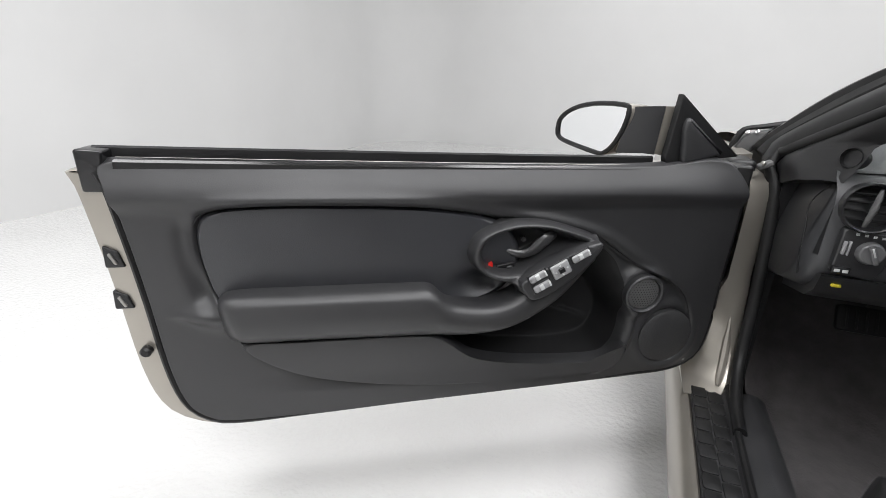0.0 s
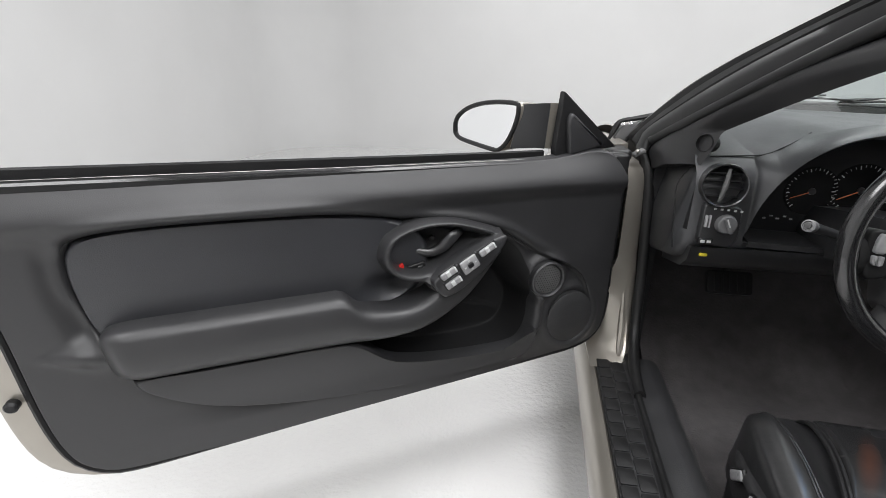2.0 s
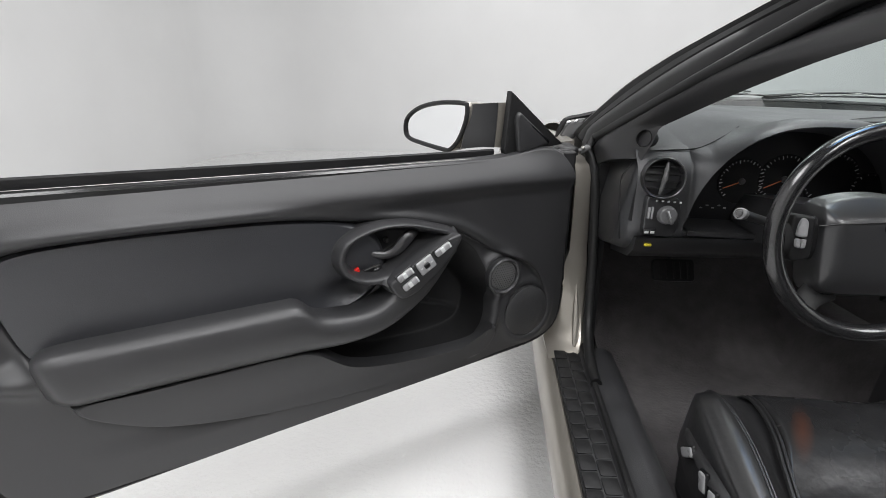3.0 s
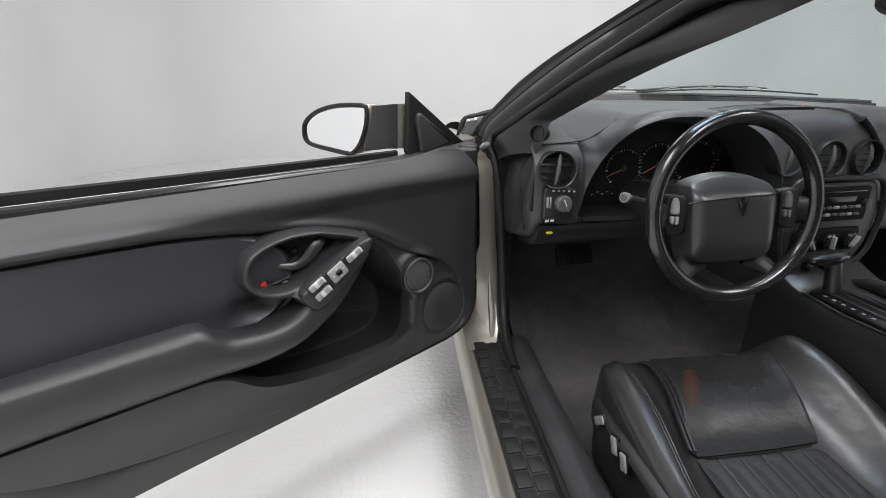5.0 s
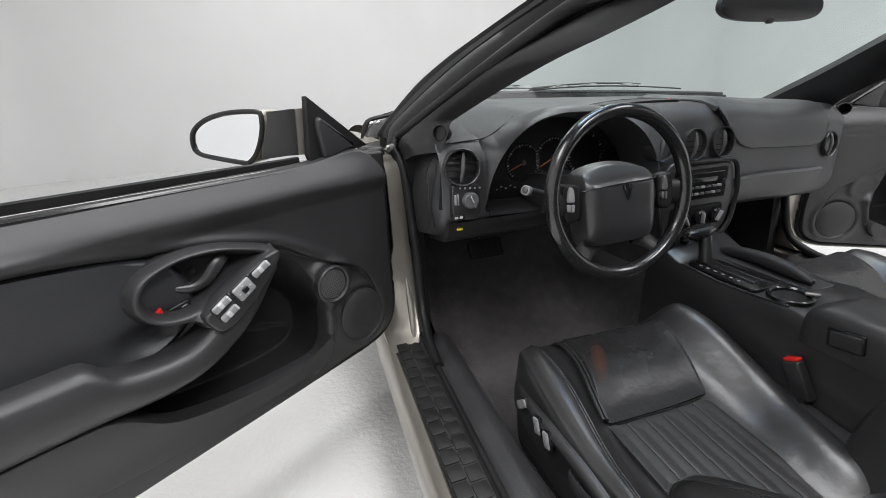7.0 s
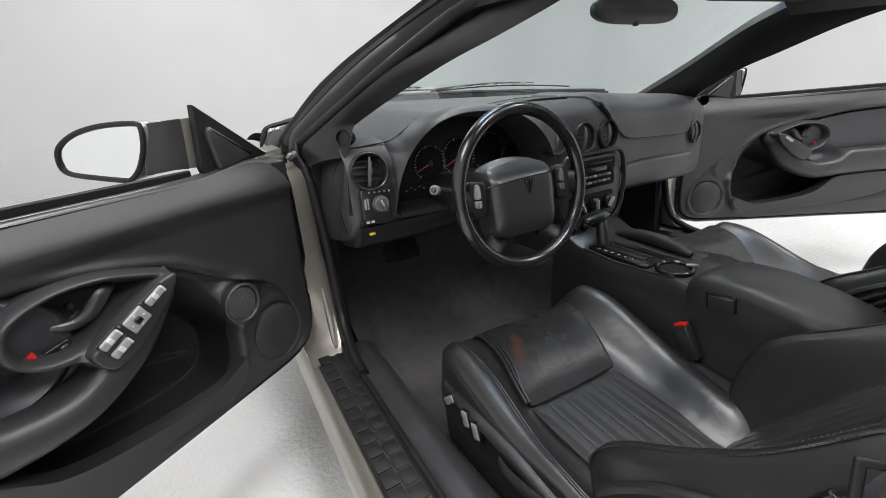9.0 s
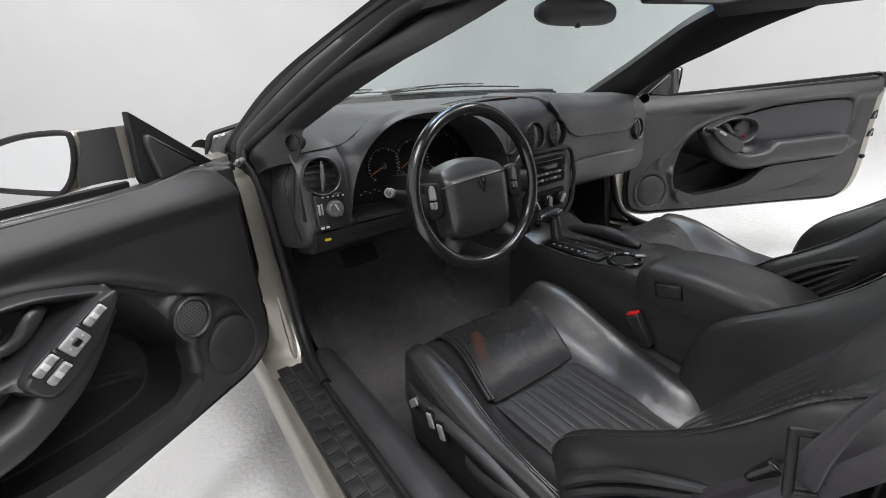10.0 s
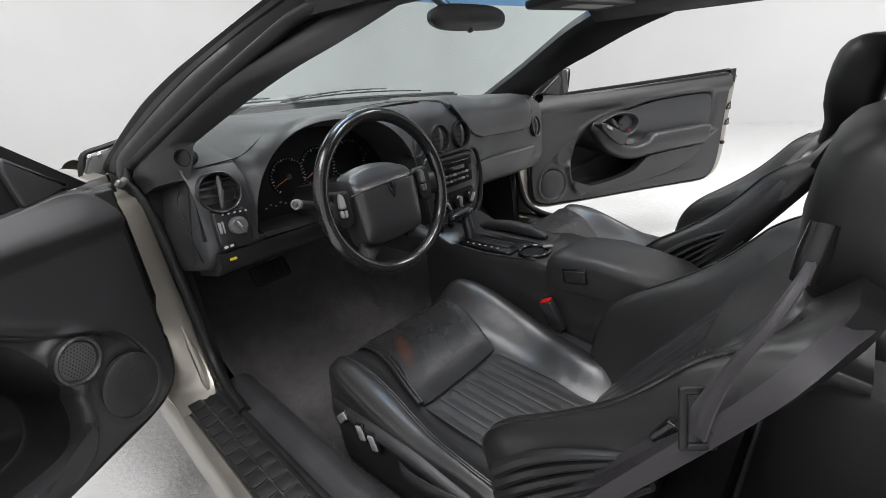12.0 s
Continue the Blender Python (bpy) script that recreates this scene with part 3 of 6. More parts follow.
    # outside mirror
    glass = curve_pts([(0.378, -0.258, 0.912), (0.374, -0.252, 0.943), (0.358, -0.215, 0.968), (0.334, -0.156, 0.981), (0.307, -0.088, 0.981), (0.304, -0.079, 0.968), (0.306, -0.086, 0.935),
                       (0.313, -0.104, 0.898), (0.322, -0.124, 0.877), (0.328, -0.140, 0.874), (0.360, -0.218, 0.886), (0.373, -0.250, 0.895)], 60, True)
    c = glass.mean(0)
    m = Vector((math.cos(radians(22)), math.sin(radians(22)), 0))
    mir = loft("side_mirror", [[Vector(c + (q - c) * f) - m * b + Vector((0, 0.6 * e, 0)) for q in glass] for f, b, e in
                                               ((1.02, 0.004, 0), (1.055, 0.000, 0), (1.08, 0.004, 0), (1.09, 0.02, 0), (1.06, 0.06, 0.01), (0.95, 0.10, 0.03), (0.6, 0.13, 0.05), (0.2, 0.14, 0.06))], PAINT, CAR,
               "pewter painted door mirror", xf=xf, caps=False, sharp=60)
    tube("mirror_gasket", [Vector(c + (q - c) * 1.035) + m * 0.001 for q in glass], 0.0055, RUBBER, mir, closed=True, xf=xf, n=8, up=m)
    loft("mirror_glass", [[Vector(c + (q - c) * f) - m * b for q in glass] for f, b in ((1.0, 0.010), (1.0, 0.002), (0.985, 0.0))], MIRROR, mir, "clear mirror glass", xf=xf, sharp=20)
    arm = [[(0.296, -0.080, 0.980), (0.310, -0.092, 0.880), (0.26, -0.20, 0.885), (0.25, -0.19, 0.972)], [(0.25, -0.062, 0.984), (0.262, -0.066, 0.884), (0.215, -0.14, 0.884), (0.215, -0.13, 0.962)],
           [(0.21, -0.045, 0.985), (0.205, -0.045, 0.880), (0.150, -0.06, 0.882), (0.175, -0.06, 0.945)]]
    loft("mirror_arm", [[(x, y, z) for (x, y, z) in r] for r in arm], PAINT, mir, "pewter mirror arm", xf=xf, sharp=30)
    boot = [arm[0], [Vector(q) + Vector((0.002, 0.004, 0)) for q in arm[1]], [Vector(p).lerp(Vector(q), 0.40) + Vector((0.002, 0.004, 0)) for p, q in zip(arm[1], arm[2])]]
    loft("mirror_boot", [[Vector(c) + (Vector(q) - Vector(c)) * 1.006 for q in r] for r in boot], PLASTIC, mir, "black mirror boot", xf=xf, sharp=30)
    return d


car_door("door", -1, 58.2, "pewter driver's door standing open, black vinyl trim, power switches", True)
car_door("door", 1, 62.6, "pewter passenger's door standing open, black vinyl trim panel", False)


# ---------------------------------------------------------------- car body

def sill_x(x, y):
    """The sill drifts outwards towards the rear."""
    return x - 0.042 * (1.16 - max(y, 0.2)) if x < 0 else x + 0.042 * (1.16 - max(y, 0.2))


for side in (-1, 1):
    ys = np.linspace(1.42, -0.55, 14)
    prof = [(0.880, 0.14), (0.900, 0.20), (0.908, 0.255), (0.903, 0.285), (0.893, 0.303), (0.880, 0.313), (0.872, 0.316), (0.86, 0.300), (0.81, 0.300), (0.79, 0.14)]
    def low(y, side=side):
        return 0.085 * float(sm(1.12, 0.92, y)) if side > 0 else 0.0

    loft("rocker", [[(sill_x(side * x, y), y, z - low(y)) for x, z in prof] for y in ys], PAINT, body, "pewter painted rocker panel")
    prof = [(0.866, 0.300), (0.866, 0.317), (0.862, 0.320), (0.796, 0.322), (0.790, 0.330), (0.778, 0.3345), (0.762, 0.330), (0.742, 0.335), (0.722, 0.332), (0.704, 0.318), (0.694, 0.26), (0.694, 0.19)]
    ysl = np.linspace(1.165, -0.45, 20)
    sill = loft("sill_trim", [[(sill_x(side * x, y), y, z - low(y)) for x, z in prof] for y in ysl], SILL, body, "scuffed black plastic sill trim", sharp=30)
    # raised pads on the tread
    y = 1.145
    pad_poly = rounded([(-0.0158, -0.0192), (0.0158, -0.0192), (0.0158, 0.0192), (-0.0158, 0.0192)], 0.0035, 3)
    while y > 0.25:
        for col in (-0.0173, 0.0173):
            yy = y - (0.012 if col * side < 0 else 0.0)
            x = sill_x(side * 0.831, yy) + col
            plate("tread_pad", pad_poly, 0.319, 0.3235, 0.0007, RUBBER, sill, xf=pose(x, yy, -low(yy)))
        y -= 0.0425
    tube("door_opening_seal", [(sill_x(side * 0.786, y), y, 0.334 - low(y)) for y in ys[1:-1]], 0.008, RUBBER, body, n=8)

# floor pan, tunnel, toe board in carpet
xs = np.linspace(-0.705, 0.705, 61)
ys = np.linspace(-0.55, 1.75, 70)


def floor_z(x, y):
    tun = math.exp(-(x / 0.115) ** 4) * (0.19 - 0.15 * float(sm(0.10, -0.05, y)))
    toe = 0.42 * float(sm(1.25, 1.75, y))
    rear = 0.16 * float(sm(0.25, -0.15, y))
    edge = 0.05 * float(sm(0.63, 0.70, abs(x)))
    return 0.195 + max(tun, toe) + rear + edge + 0.004 * math.sin(9 * x + 7 * y)


verts = [(x, y, floor_z(x, y)) for y in ys for x in xs]
nx = len(xs)
faces = [(j * nx + i, j * nx + i + 1, (j + 1) * nx + i + 1, (j + 1) * nx + i) for j in range(len(ys) - 1) for i in range(nx - 1)]
mk("floor_carpet", verts, faces, CARPET, body, "dark grey worn cut-pile carpet")
rbox("floor_pan", (0, 0.55, 0.15), (1.5, 2.4, 0.03), 0.01, RUBBER, body)

for side in (-1, 1):
    # hinge pillar: painted face from fender to door opening
    st = [(0.838, 0.836, 1.290, 0.806, 1.322), (0.822, 0.832, 1.272, 0.794, 1.298), (0.79, 0.829, 1.262, 0.789, 1.288), (0.67, 0.828, 1.258, 0.785, 1.276), (0.590, 0.828, 1.256, 0.784, 1.270),
          (0.560, 0.838, 1.250, 0.782, 1.262), (0.50, 0.848, 1.252, 0.780, 1.258), (0.42, 0.864, 1.260, 0.780, 1.236), (0.375, 0.870, 1.262, 0.781, 1.212), (0.345, 0.876, 1.255, 0.786, 1.180), (0.326, 0.884, 1.235, 0.794, 1.160), (0.318, 0.884, 1.13, 0.80, 1.155)]
    rings = []
    for z, ox, oy, ix, iy in st:
        o, i = np.array((ox, oy)), np.array((ix, iy))
        rings.append([(side * x, y, z) for x, y in (o + (0.0, 0.10), o, o * 0.6 + i * 0.4 + (0.003, -0.004), o * 0.25 + i * 0.75 + (0.004, -0.006), i + (0.004, -0.004), i + (-0.008, 0.004), i + (-0.012, 0.20))])
    loft("hinge_pillar", rings, PAINT, body, "pewter painted hinge pillar", sharp=40)
    # black box painting the shaded gap between door edge and pillar
    rbox("hinge_gap_shade", (side * 0.856, 1.298, 0.66), (0.052, 0.05, 0.40), 0.008, RUBBER, body, "black box painting the shaded hinge gap")
    rbox("seal_clip", (side * 0.806, 1.300, 0.862), (0.030, 0.030, 0.012), 0.004, GRILLE, body, rot=(0, side * 30, 0))
    turned("clip_screw", (side * 0.815, 1.280, 0.868), (side * 0.6, -0.6, 0.4), [(0.005, -0.004), (0.005, 0.003), (0.002, 0.004)], GROMMET, body, n=8)
    # pressed rib at the pillar's foot
    tube("pillar_rib", curve_pts([(side * 0.800, 1.255, 0.50), (side * 0.798, 1.238, 0.43), (side * 0.800, 1.205, 0.37), (side * 0.808, 1.170, 0.335)], 14), [0.004, 0.005, 0.006, 0.007, 0.008, 0.009, 0.009, 0.010, 0.010, 0.010, 0.010, 0.010, 0.008, 0.004], PAINT, body, n=8)
    for z in (0.74, 0.45):
        rbox("door_hinge", (side * 0.866, 1.262, z), (0.03, 0.06, 0.07), 0.006, GROMMET, body, rot=(0, 0, side * 20))
        turned("hinge_bolt", (side * 0.862, 1.232, z + 0.012), (-side * 0.5, -1, 0), [(0.009, 0), (0.009, 0.006), (0.006, 0.008)], GROMMET, body, n=6)
    # seal up the pillar
    sealp = curve_pts([(side * 0.790, 1.00, 0.336), (side * 0.782, 1.10, 0.342), (side * 0.770, 1.185, 0.375), (side * 0.764, 1.225, 0.43), (side * 0.761, 1.255, 0.56), (side * 0.766, 1.272, 0.68), (side * 0.772, 1.298, 0.80), (side * 0.790, 1.325, 0.850), (side * 0.785, 1.335, 0.878),
                       (side * 0.764, 1.315, 0.898), (side * 0.712, 1.13, 0.978), (side * 0.668, 0.985, 1.042), (side * 0.612, 0.865, 1.104), (side * 0.572, 0.78, 1.142), (side * 0.560, 0.6, 1.150), (side * 0.555, 0.2, 1.150), (side * 0.55, -0.3, 1.12)], 70)
    tube("pillar_seal", sealp, 0.014, RUBBER, body, n=10)
    # kick panel
    loft("kick_panel", [[(side * x, y, z) for x, y in ((0.765, 1.235 + 0.06 * z), (0.730, 1.24 + 0.06 * z), (0.700, 1.75), (0.74, 1.75))] for z in (0.19, 0.5, 0.86)], PILLAR, body, "black kick panel")

    # A pillar: outer skin, inner trim
    o = [(0.775, 1.66, 0.880), (0.762, 1.60, 0.898), (0.720, 1.465, 0.955), (0.665, 1.27, 1.035), (0.610, 1.07, 1.120), (0.575, 0.94, 1.172), (0.548, 0.80, 1.222)]
    mid = [(0.772, 1.37, 0.855), (0.768, 1.32, 0.895), (0.712, 1.13, 0.975), (0.668, 0.985, 1.040), (0.612, 0.865, 1.102), (0.575, 0.79, 1.138), (0.548, 0.70, 1.165)]
    inn = [(0.722, 1.09, 0.855), (0.700, 1.120, 0.900), (0.650, 0.960, 0.985), (0.612, 0.815, 1.036), (0.572, 0.68, 1.082), (0.550, 0.600, 1.105), (0.535, 0.52, 1.125)]
    if side < 0:
        mid[:2] = [(0.772, 1.30, 0.820), (0.776, 1.32, 0.850), (0.778, 1.33, 0.872), (0.766, 1.315, 0.896)]
        inn[:2] = [(0.722, 1.110, 0.864), (0.704, 1.105, 0.905), (0.698, 1.100, 0.932), (0.690, 1.075, 0.948)]
    else:
        o = [(x * 0.7 + u * 0.3, y * 0.55 + v * 0.45, z * 0.55 + w * 0.45 - 0.006) for (x, y, z), (u, v, w) in zip(o, mid)]
    rings_o, rings_i = [], []
    if side > 0:
        for a, b, c in zip(curve_pts(o, 24), curve_pts(mid, 24), curve_pts(inn, 24)):
            v = np.array([side, 1, 1])
            bow = np.array([0.022, -0.004, 0.016])
            rings_o.append([tuple(v * q) for q in (a, a * 0.66 + b * 0.34 + bow, a * 0.5 + b * 0.5 + bow * 1.05, a * 0.45 + b * 0.55 + bow * 0.4, a * 0.3 + b * 0.7 + bow * 0.7, b + bow * 0.3, b + (-0.02, 0.05, 0.0), a + (-0.03, 0.0, -0.03))])
            rings_i.append([tuple(v * q) for q in (b + (0.004, 0, 0), b * 0.7 + c * 0.3 + bow * 0.35, b * 0.4 + c * 0.6 + bow * 0.55, b * 0.12 + c * 0.88 + bow * 0.35, c, c + (-0.006, 0.03, 0.004), c * 0.45 + a * 0.55 + (-0.030, 0.02, -0.02), a + (-0.03, 0.0, -0.03))])
    else:
        # drip edge, weatherstrip channel, door seal and trim run side by side up the pillar
        drip = [(0.775, 1.60, 0.872)] + [(0.774, 1.52, 0.907), (0.712, 1.36, 1.015), (0.669, 1.22, 1.077), (0.633, 1.11, 1.117), (0.604, 1.01, 1.149), (0.58, 0.925, 1.176), (0.567, 0.8, 1.2)]
        chan = [(0.776, 1.46, 0.866)] + [(0.754, 1.4, 0.922), (0.703, 1.24, 1.006), (0.661, 1.12, 1.064), (0.625, 1.02, 1.106), (0.593, 0.93, 1.14), (0.574, 0.85, 1.162), (0.564, 0.73, 1.184)]
        joint = mid[:3] + [(0.746, 1.24, 0.923), (0.716, 1.13, 0.974), (0.681, 1.02, 1.025), (0.643, 0.95, 1.061), (0.599, 0.88, 1.093), (0.565, 0.81, 1.118), (0.542, 0.7, 1.145)]
        edge = inn[:3] + [(0.692, 1.1, 0.938), (0.657, 0.98, 0.988), (0.628, 0.885, 1.025), (0.606, 0.79, 1.056), (0.581, 0.705, 1.081), (0.557, 0.635, 1.104), (0.54, 0.55, 1.129)]
        v = np.array([side, 1, 1])
        for a, c, b, e in zip(curve_pts(drip, 30), curve_pts(chan, 30), curve_pts(joint, 30), curve_pts(edge, 30)):
            out = np.array([0.004, -0.003, 0.004])
            roll = np.array([0.016, -0.008, 0.012])
            rings_o.append([tuple(v * q) for q in (a + (-0.03, 0.03, -0.02), a, a * 0.8 + c * 0.2 + out, a * 0.62 + c * 0.38, a * 0.55 + c * 0.45 - out, a * 0.45 + c * 0.55 + out, a * 0.12 + c * 0.88 + out, c - out * 0.5, c * 0.92 + b * 0.08 + roll * 0.3, c * 0.7 + b * 0.3 + roll,
                                                   c * 0.4 + b * 0.6 + roll, c * 0.12 + b * 0.88 + roll * 0.5, b, b + (-0.03, 0.03, -0.01))])
            rings_i.append([tuple(v * q) for q in (b + (-0.004, 0.004, 0), b * 0.9 + e * 0.1 + roll * 0.3, b * 0.6 + e * 0.4 + roll * 0.8, b * 0.25 + e * 0.75 + roll * 0.6, b * 0.06 + e * 0.94 + roll * 0.2, e, e + (-0.006, 0.03, 0.004), a + (-0.035, 0.03, -0.025))])
    loft("a_pillar", rings_o, RUBBER, body, "black windscreen pillar", sharp=40)
    loft("pillar_trim", rings_i, PILLAR, body, "black vinyl pillar trim", sharp=60)
    # roof rail
    rail = [(side * 0.548, 0.76, 1.190), (side * 0.548, 0.5, 1.184), (side * 0.545, 0.1, 1.170), (side * 0.545, -0.4, 1.15)]
    loft("roof_rail", [[(x + side * a, y, z + b) for a, b in ((0.03, -0.055), (0.035, 0.0), (0.0, 0.03), (-0.08, 0.035), (-0.09, -0.02), (-0.03, -0.06))] for x, y, z in curve_pts(rail, 14)], RUBBER, body, "black roof rail", sharp=50)
    # rear quarter behind the door opening
    loft("quarter_panel", [[(side * x, y, z) for x, y in ((0.94, -0.42), (0.90, -0.34), (0.84, -0.36), (0.80, -0.50), (0.80, -1.2), (0.95, -1.2))] for z in (0.16, 0.4, 0.88)], PAINT, body, "pewter painted rear quarter")
    loft("b_pillar", [[(side * (x - 0.5 * max(0, z - 0.88)), y - 0.4 * max(0, z - 0.88), z) for x, y in ((0.80, -0.38), (0.78, -0.34), (0.70, -0.40), (0.72, -0.62), (0.80, -0.62))] for z in (0.2, 0.88, 1.20)], VINYL, body, "black vinyl pillar behind the door")

# windscreen, header, roof
def screen_pt(u, v):
    """u across from -1 to 1, v up from 0 to 1."""
    x0, x1 = 0.735, 0.545
    x = u * (x0 + (x1 - x0) * v)
    y = 1.585 + (0.77 - 1.585) * v + (0.30 - 0.16 * v) * (1 - abs(u) ** 2.2)
    z = 0.905 + (1.225 - 0.905) * v + 0.02 * (1 - u * u)
    return x, y, z


def screen(name, v0, v1, material, label, nv=14):
    us, vs = np.linspace(-1, 1.16, 33), np.linspace(v0, v1, nv)
    verts = [screen_pt(u, v) for v in vs for u in us]
    faces = [(j * 33 + i, j * 33 + i + 1, (j + 1) * 33 + i + 1, (j + 1) * 33 + i) for j in range(nv - 1) for i in range(32)]
    ob = mk(name, verts, faces, material, body, label)
    if ob.data.polygons[len(faces) // 2].normal.y > 0:
        ob.data.flip_normals()
    ob.visible_shadow = False
    return ob


screen("windscreen", 0.0, 0.9, GLASS, "green-tinted windscreen glass")
screen("windscreen_shade_band", 0.9, 1.0, BAND, "blue shade band of the windscreen", 4)
hdr = [[Vector(screen_pt(u, 1.0)) + Vector(q) for q in ((0, 0.01, 0.012), (0, -0.06, 0.035), (0, -0.12, 0.03), (0, -0.12, -0.005), (0, -0.05, -0.022), (0, 0.0, -0.008))] for u in np.linspace(-1, 1, 17)]
loft("windscreen_header", hdr, VINYL, body, "black windscreen header")


def roof_z(x, y):
    return 1.235 + 0.045 * (1 - (x / 0.56) ** 2) - 0.05 * max(0, -y) ** 2


def roof_sheet(name, x0, x1, y0, y1, material, label, thick=0.02, n=9):
    rings = []
    for y in np.linspace(y0, y1, 9):
        rings.append([(x, y, roof_z(x, y)) for x in np.linspace(x0, x1, n)] + [(x, y, roof_z(x, y) - thick) for x in np.linspace(x1, x0, n)])
    return loft(name, rings, material, body, label)


# unseen roof: open over the seats for light, closed behind to darken the rear
roof_sheet("roof_bar", -0.06, 0.06, 0.86, 0.16, VINYL, "black centre roof bar", 0.04)
roof_sheet("unseen_rear_roof", -0.56, 0.56, 0.16, -1.25, VINYL, "dark unseen rear roof shading the rear")
# unseen panels added to keep light out of the rear compartment
for side in (-1, 1):
    loft("quarter_light_block", [[(side * x, y, z) for y, x, z in ((-0.36, 0.76, 0.30), (-0.40, 0.74, 0.88), (-0.50, 0.56, 1.20), (-0.52, 0.59, 1.20), (-0.42, 0.78, 0.88), (-0.38, 0.80, 0.30))], [(side * x, y, z) for y, x, z in ((-1.25, 0.72, 0.30), (-1.25, 0.70, 0.80), (-1.25, 0.55, 1.12), (-1.25, 0.58, 1.14), (-1.25, 0.74, 0.80), (-1.25, 0.76, 0.30))]], VINYL, body, "black unseen panel closing the rear quarter against light")
rbox("hatch_light_block", (0, -1.265, 1.02), (1.16, 0.03, 0.34), 0.01, RUBBER, body)
rbox("tail_panel", (0, -1.26, 0.54), (1.86, 0.10, 0.70), 0.04, PAINT, body)
# cowl, wiper arms, bonnet and wings
us = np.linspace(-1, 1, 25)
def cowl_pt(u, dy=0.0, dz=0.0):
    x, y, z = screen_pt(u, 0.0)
    return Vector((x, y + dy, z + 0.046 - 0.026 * x + dz - 0.045 * float(sm(-0.72, -0.98, u))))


for dy, dz, r, m in ((0.0, 0.000, 0.006, RUBBER), (0.05, 0.004, 0.005, GRILLE), (0.09, 0.002, 0.007, RUBBER)):
    tube("cowl_rail", [cowl_pt(u, dy, dz) for u in us], r, m, body, "black cowl rail", n=8)
loft("cowl_panel", [[cowl_pt(u, a, b) for a, b in ((-0.02, -0.004), (0.03, -0.002), (0.12, -0.006), (0.13, -0.03), (-0.02, -0.04))] for u in us], RUBBER, body, "black cowl grille panel")
for u0, u1, h1 in ((-0.62, 0.05, 0.012), (-0.02, 0.86, 0.018)):
    ks = np.linspace(0, 1, 14)
    blade = [cowl_pt(u0 + (u1 - u0) * k, 0.045 - 0.02 * math.sin(3 * k), 0.008 + h1 * math.sin(k * math.pi * 0.8)) for k in ks]
    tube("wiper_blade", blade, 0.0035, RUBBER, body, n=6)
    tube("wiper_arm", [p + Vector((0.02, 0.025, 0.006 + 0.006 * math.sin(k * 3))) for k, p in zip(ks, blade)][:11], [0.006, 0.006, 0.005, 0.005, 0.004, 0.004, 0.004, 0.004, 0.004, 0.004, 0.003], PLASTIC, body, n=6)
    for k in (3, 6, 9):
        tube("wiper_yoke", [blade[k - 1] + Vector((0, 0.004, 0.003)), blade[k] + Vector((0.01, 0.012, 0.011)), blade[k + 1] + Vector((0, 0.004, 0.003))], 0.002, GROMMET, body, n=5)


def bonnet_pt(u, v):
    y = 1.73 + 0.30 * (1 - abs(u) ** 2.2) * (1 - v) + v * 1.45
    y = max(y, 1.70)
    x = u * (0.80 - 0.10 * v)
    return x, y, 0.895 + 0.035 * (1 - u * u) - 0.05 * v - 0.17 * v * v


verts = [bonnet_pt(u, v) for v in np.linspace(0, 1, 12) for u in us]
mk("bonnet", verts, [(j * 25 + i, j * 25 + i + 1, (j + 1) * 25 + i + 1, (j + 1) * 25 + i) for j in range(11) for i in range(24)], PAINT, body, "pewter metallic bonnet")
for side in (-1, 1):
    rings = []
    for y in np.linspace(1.46, 3.3, 14):
        dz = -0.10 * max(0, (y - 1.7) / 1.6) ** 2
        top = 0.868 + dz - 0.05 * max(0, (y - 1.7) / 1.6)
        rings.append([(side * x, y, z) for x, z in ((0.80, top), (0.86, top - 0.008), (0.905, top - 0.05), (0.935, top - 0.2), (0.93, 0.4), (0.90, 0.18), (0.80, 0.18))])
    loft("front_wing", rings, PAINT, body, "pewter metallic front wing", sharp=60)
for side in (-1, 1):
    rbox("wing_filler", (side * 0.838, 1.405, 0.800), (0.060, 0.11, 0.125), 0.012, RUBBER, body, "black filler behind the front wing")
ce = tube("cowl_end", curve_pts([(-0.832, 1.60, 0.862), (-0.818, 1.60, 0.893), (-0.803, 1.60, 0.919), (-0.760, 1.60, 0.929), (-0.717, 1.60, 0.937)], 16), [0.004, 0.006, 0.008, 0.009, 0.009, 0.009, 0.008, 0.007, 0.007, 0.007, 0.007, 0.007, 0.007, 0.006, 0.005, 0.004], RUBBER, body, "black cowl end seal", n=8)
plate("wing_corner", rounded([(-0.818, 0.866), (-0.800, 0.903), (-0.735, 0.925), (-0.755, 0.88), (-0.78, 0.85)], 0.01), 1.63, 1.595, 0.006, GRILLE, body, "dark grey wing corner", axes="acb")
for x, z in ((-0.796, 0.911), (-0.773, 0.914)):
    turned("cowl_bolt", (x, 1.592, z), (-0.4, -0.8, 0.5), [(0.006, -0.004), (0.006, 0.004), (0.001, 0.006)], CHROME, ce, n=8)
rbox("firewall", (0, 1.80, 0.53), (1.45, 0.05, 0.7), 0.01, RUBBER, body)
rbox("nose", (0, 3.25, 0.45), (1.80, 0.20, 0.50), 0.06, PAINT, body)
